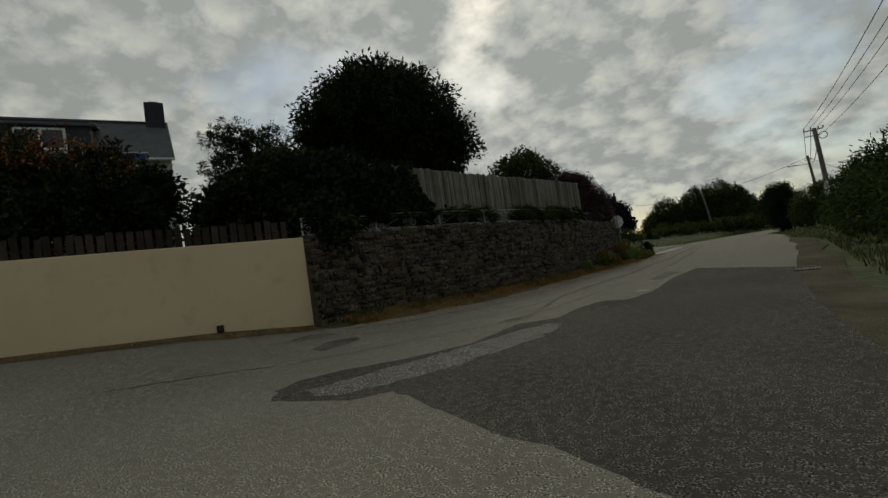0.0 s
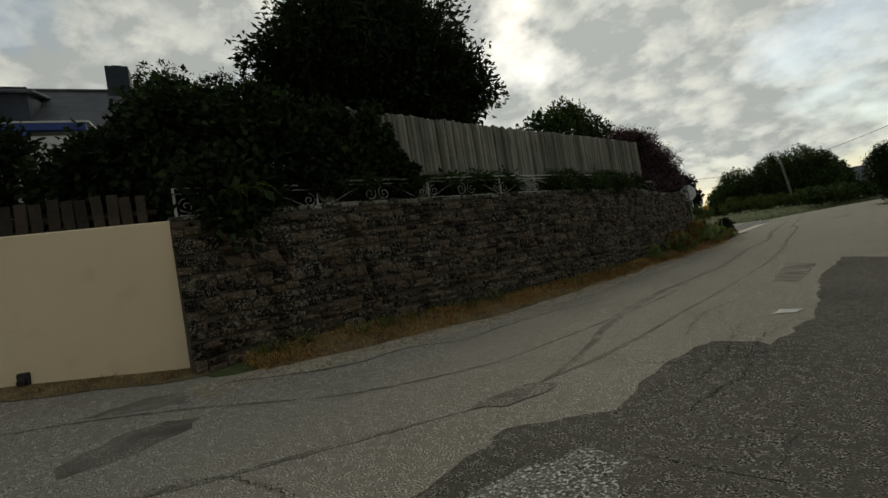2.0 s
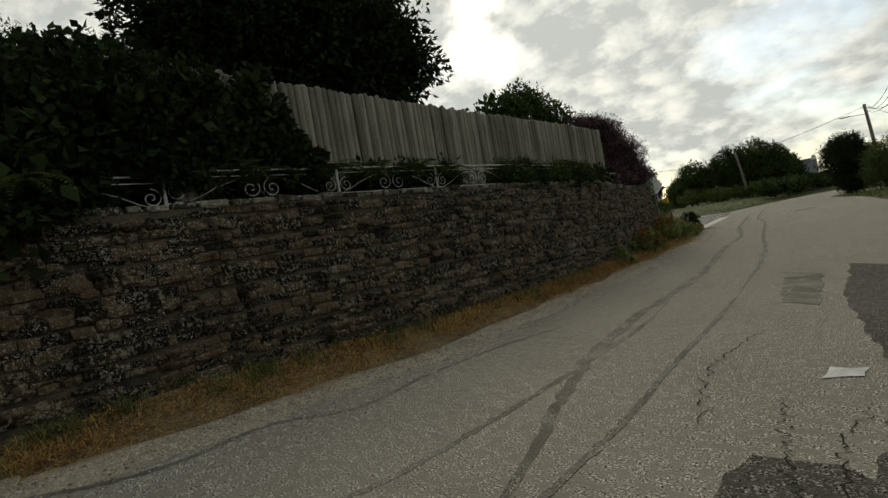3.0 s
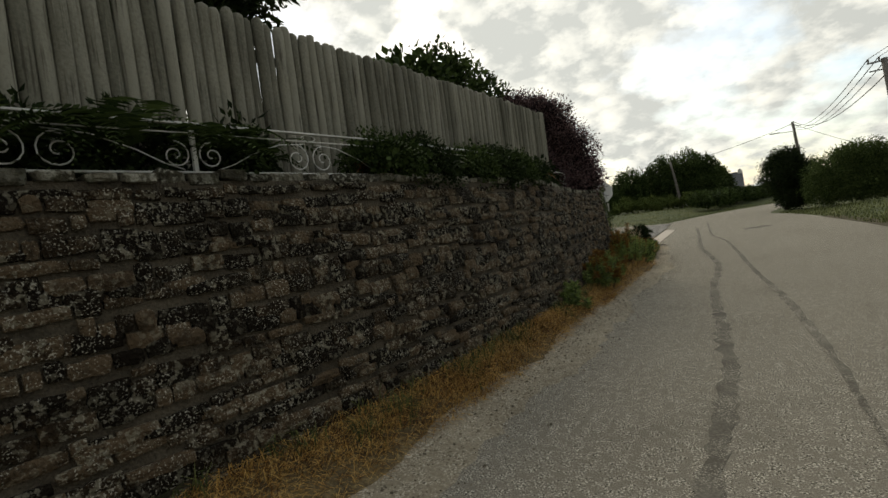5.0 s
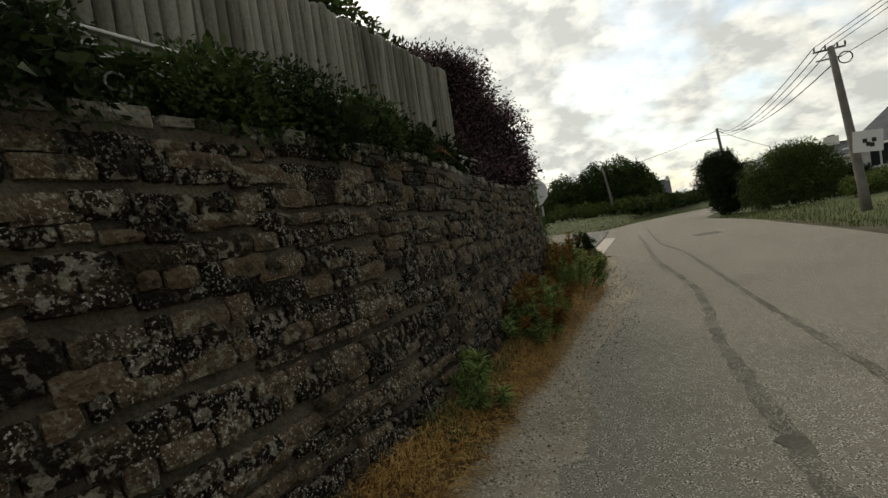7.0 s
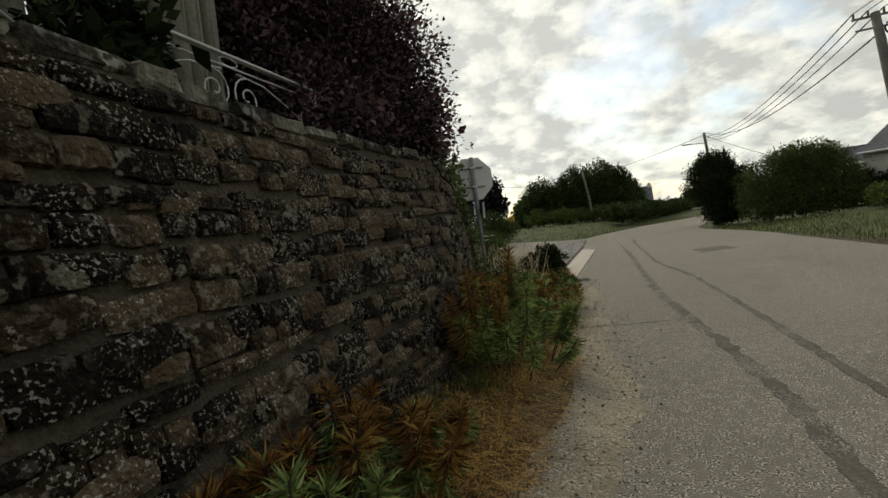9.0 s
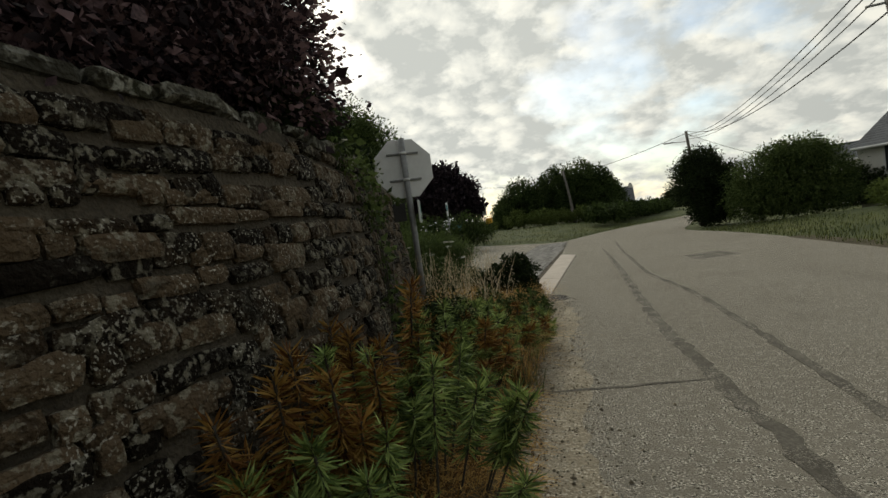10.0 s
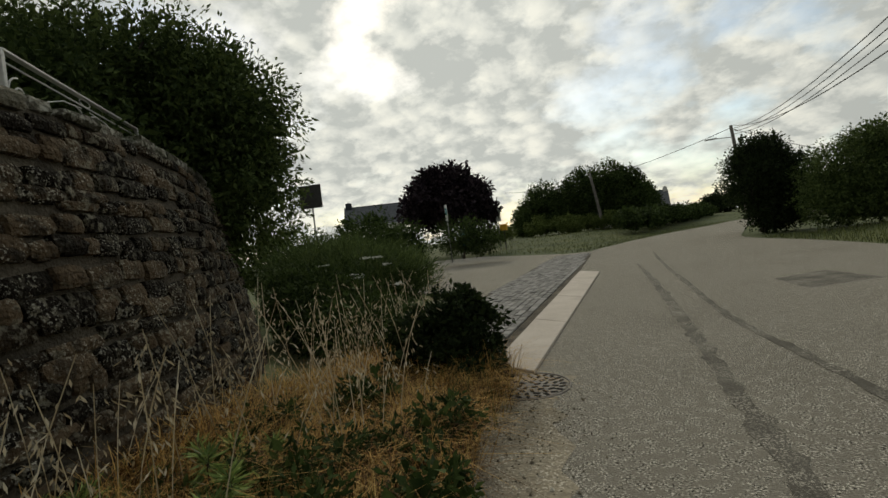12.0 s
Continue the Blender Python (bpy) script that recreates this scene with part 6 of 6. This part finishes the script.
    # spurge: upright stems with whorls of narrow leaves
    def spurge(name, x0, y0, rx, ry, n, hgt, seed, label, red):
        rng = np.random.default_rng(seed)
        s = base(name, x0, y0, float(height(x0, y0)))
        G, R = [], []
        for k in range(n):
            a, q = rng.uniform(0, 6.28), math.sqrt(rng.uniform(0, 1))
            x, y = x0 + rx * q * math.cos(a), y0 + ry * q * math.sin(a)
            h = hgt * rng.uniform(0.55, 1.15) * (1.1 - 0.35 * q)
            z = float(height(x, y))
            lx, ly = (x - x0) * 0.55 + rng.normal(0, 0.04), (y - y0) * 0.4 + rng.normal(0, 0.04)
            part("stem", tube([(x, y, z), (x + lx * 0.5, y + ly * 0.5, z + h * 0.5), (x + lx, y + ly, z + h)], 0.006, 4), M["bark"], s)
            m = 260
            t = rng.uniform(0.3, 1.0, m) ** 0.7
            c = np.stack([x + lx * t, y + ly * t, z + h * t], 1)
            b = rng.uniform(0, 6.28, m)
            d = np.stack([np.cos(b), np.sin(b), rng.uniform(-0.55, 0.15, m) + (t > 0.9) * rng.uniform(0.2, 1.6, m)], 1)
            lq = leaf_quads(c, d, 0.085, 0.11, rng, 0.05)
            rusty = (rng.uniform() < red) & (t > rng.uniform(0.6, 0.85)) if red < 1 else t > 0
            R.append(lq[rusty])
            G.append(lq[~rusty])
        if sum(len(q) for q in G):
            quads("foliage", np.concatenate(G), M["spurge"], s)
        if sum(len(q) for q in R):
            quads("dry_foliage", np.concatenate(R), M["rust"], s, "rust-orange dying shoots")
        tagged(s, label, "spurge", "spurge clumps")
    spurge("spurge", 1.08, 23.0, 0.42, 0.65, 46, 0.7, 401, "blue-green bushy spurge with rusty heads at the wall's foot", 0.15)
    spurge("spurge", 0.92, 22.95, 0.22, 0.6, 14, 0.98, 402, "rust-red dying spurge against the stone wall", 1.0)
    spurge("spurge", 1.42, 19.6, 0.22, 0.5, 24, 0.62, 409, "dark green spurge with rusty heads at the wall's foot", 0.45)
    spurge("spurge", 1.2, 20.4, 0.26, 0.5, 44, 0.55, 410, "rust-red spurge against the wall's foot", 0.75)
    spurge("spurge", 1.22, 21.1, 0.12, 0.25, 9, 0.3, 403, "small rusty spurge at the wall's foot", 0.8)
    spurge("spurge", 0.75, 24.7, 0.36, 0.5, 42, 0.6, 404, "green spurge among dry grass below the sign", 0.25)
    spurge("spurge", 0.7, 25.4, 0.4, 0.45, 36, 0.5, 407, "dark green spurge below the sign post", 0.12)
    spurge("spurge", 0.3, 26.0, 0.4, 0.4, 26, 0.4, 408, "dark green spurge below the sign post", 0.12)
    spurge("spurge", 0.15, 26.75, 0.35, 0.35, 26, 0.36, 406, "low dark spurge in the dry grass", 0.15)
    spurge("spurge", 0.85, 25.95, 0.35, 0.35, 30, 0.42, 412, "dark green spurge below the sign post", 0.2)
    spurge("spurge", 0.6, 26.4, 0.3, 0.3, 22, 0.34, 411, "low dark spurge in the dry grass", 0.3)
    spurge("spurge", 1.5, 17.6, 0.14, 0.22, 10, 0.38, 405, "small green spurge at the wall's foot", 0.0)

    # dry and green grass along the foot of the walls
    rng = np.random.default_rng(77)
    def grass(name, P, hgt, lean, w, m, label):
        ob = quads(name, blades(P, hgt, lean, w, rng), M[m])
        return tagged(ob, label, "grass", kind="stuff")
    P = np.concatenate([scatter_verge(13000, 7.0, 24.0, -0.05, 0.8, rng, 1.1), scatter_verge(9000, 14.0, 21.5, -0.05, 0.82, rng)])
    P[:15000] = tufts(P[:15000], 420, 0.06, rng)
    grass("verge_straw", P, 0.14, 1.3, 0.006, "straw", "dry straw-coloured grass along the wall's foot")
    P = np.concatenate([scatter_verge(30000, 7.0, 24.5, 0.0, 0.92, rng, 0.8), scatter_verge(14000, 18.0, 25.0, 0.1, 1.04, rng, 0.8)])
    grass("verge_thatch", P, 0.09, 1.9, 0.006, "straw", "flattened mat of fallen dry grass on the verge")
    P = scatter_verge(4200, 7.0, 24.0, -0.08, 0.5, rng, 1.3)
    P = tufts(P, 110, 0.07, rng)
    grass("verge_grass", P, 0.2, 0.9, 0.008, "grass", "patchy green grass along the wall's foot")
    n = 2600
    d = rng.uniform(0, 11, n)
    o = rng.uniform(0.0, 0.34, n) ** 1.2
    X = CREAM_END.x + CREAM_DIR.x * d - CREAM_DIR.y * o
    Y = CREAM_END.y + CREAM_DIR.y * d + CREAM_DIR.x * o
    grass("wall_foot_straw", np.stack([X, Y, height(X, Y) + 0.02], 1), 0.09, 1.0, 0.006, "straw", "thin dry grass under the cream wall")
    # the dry bank between the sign and the kerb
    n = 32000
    t = rng.uniform(0, 1, n)
    y = 24.0 + 5.2 * t ** 0.7
    right = edge_x(ROAD_L, y) - 0.02
    left = np.interp(y, [24, 25.5, 27, 28.2, 29.3], [0.75, 0.1, -0.55, -0.95, -0.9])
    x = left + (right - left) * rng.uniform(0, 1, n)
    clear = (np.abs(x - 1.2) < 0.24) & (np.abs(y - 24.42) < 0.28)
    y = np.where(clear, y + 1.2, y)
    x = np.where(clear, x - 0.55, x)
    P = np.stack([x, y, height(x, y)], 1)
    P[:12000] = tufts(P[:12000], 260, 0.07, rng)
    P[26000:] = tufts(P[26000:], 60, 0.09, rng)
    grass("dry_bank_straw", P[:26000], 0.38, 1.05, 0.0048, "straw", "tangled tall dry orange grass on the bank by the sign")
    grass("dry_bank_grass", P[26000:], 0.3, 0.6, 0.007, "grass", "green grass among the straw by the sign")
    # wild oats: tall thin stalks with drooping seed heads
    Q = []
    for k in range(105):
        y = rng.uniform(25.6, 30.2)
        x = rng.uniform(np.interp(y, [25, 28, 30.5], [0.05, -0.95, -1.5]), np.interp(y, [25, 29, 30.5], [0.75, 0.2, -0.5]))
        h = rng.uniform(0.5, 1.05)
        lx, ly = rng.normal(0, 0.16, 2)
        pts = [np.array([x + lx * q * q, y + ly * q * q, height(x, y) + h * q]) for q in np.linspace(0, 1, 6)]
        sv = np.array([0.0022, 0.001, 0])
        for a, b in zip(pts, pts[1:]):
            Q.append([a - sv, a + sv, b + sv * 0.7, b - sv * 0.7])
        for j in range(14):
            q = rng.uniform(0.6, 1.0)
            c = np.array([x + lx * q * q, y + ly * q * q, height(x, y) + h * q])
            off = np.array([*rng.normal(0, 0.045, 2), -rng.uniform(0.0, 0.04)])
            e = c + off
            tip = e + np.array([off[0] * 0.4, off[1] * 0.4, -0.028])
            wv = np.array([0.0036, 0.0024, 0])
            Q.append([e, (e + tip) / 2 + wv, tip, (e + tip) / 2 - wv])
    tagged(quads("wild_oats", Q, M["oat"]), "pale drooping wild oat stalks over the dry bank", "grass", kind="stuff")
    for k in range(9):
        y = rng.uniform(29.6, 31.8)
        x = -0.9 - (y - 29.5) * 0.7 + rng.normal(0, 0.35)
        h = rng.uniform(0.75, 1.15)
        z = float(height(x, y))
        u = base("wild_carrot", x, y, z)
        part("stem", tube([(x, y, z - 0.02), (x + 0.03, y, z + h * 0.5), (x + rng.normal(0, 0.06), y, z + h)], 0.004, 5), M["grass"], u)
        top = np.array([x, y, z + h])
        Pp = top + np.stack([rng.normal(0, 0.035, 60), rng.normal(0, 0.035, 60), rng.normal(0, 0.006, 60)], 1)
        quads("umbel", leaf_quads(Pp, rng.normal(size=(60, 3)) * [1, 1, 0.3], 0.02, 0.9, rng), M["petal"], u)
        tagged(u, "white-flowered wild carrot in the weeds", "wild flower", "wild carrots")
    # meadow tufts on the far verges
    n = 26000
    y = np.concatenate([rng.uniform(4, 46, n // 2), rng.uniform(47, 75, n // 2)])
    x = np.concatenate([edge_x(ROAD_R, y[: n // 2]) + 0.8 * smooth(32, 26, y[: n // 2]) + rng.uniform(0, 1, n // 2) ** 1.2 * 3.2 + 0.05, edge_x(ROAD_L, y[n // 2:]) - rng.uniform(0, 1, n // 2) ** 1.3 * 14 - 0.05])
    keep = ~((y > 47) & (x < -2.0) & (y < 47.3 - 1.0 * (x + 2.6) + 0.4))
    P = np.stack([x, y, height(x, y)], 1)[keep]
    grass("far_verge_straw", P[::5], 0.14, 0.7, 0.014, "grass", "dull green grass on the far roadside verges")
    grass("far_verge_grass", P[1::2], 0.17, 0.6, 0.016, "grass", "rough green grass on the far roadside verges")


build_railings()
build_plank_fence()
build_stop_sign()
build_houses()
build_plants()
build_far_signs()
build_fence()
build_junction()
build_stones()
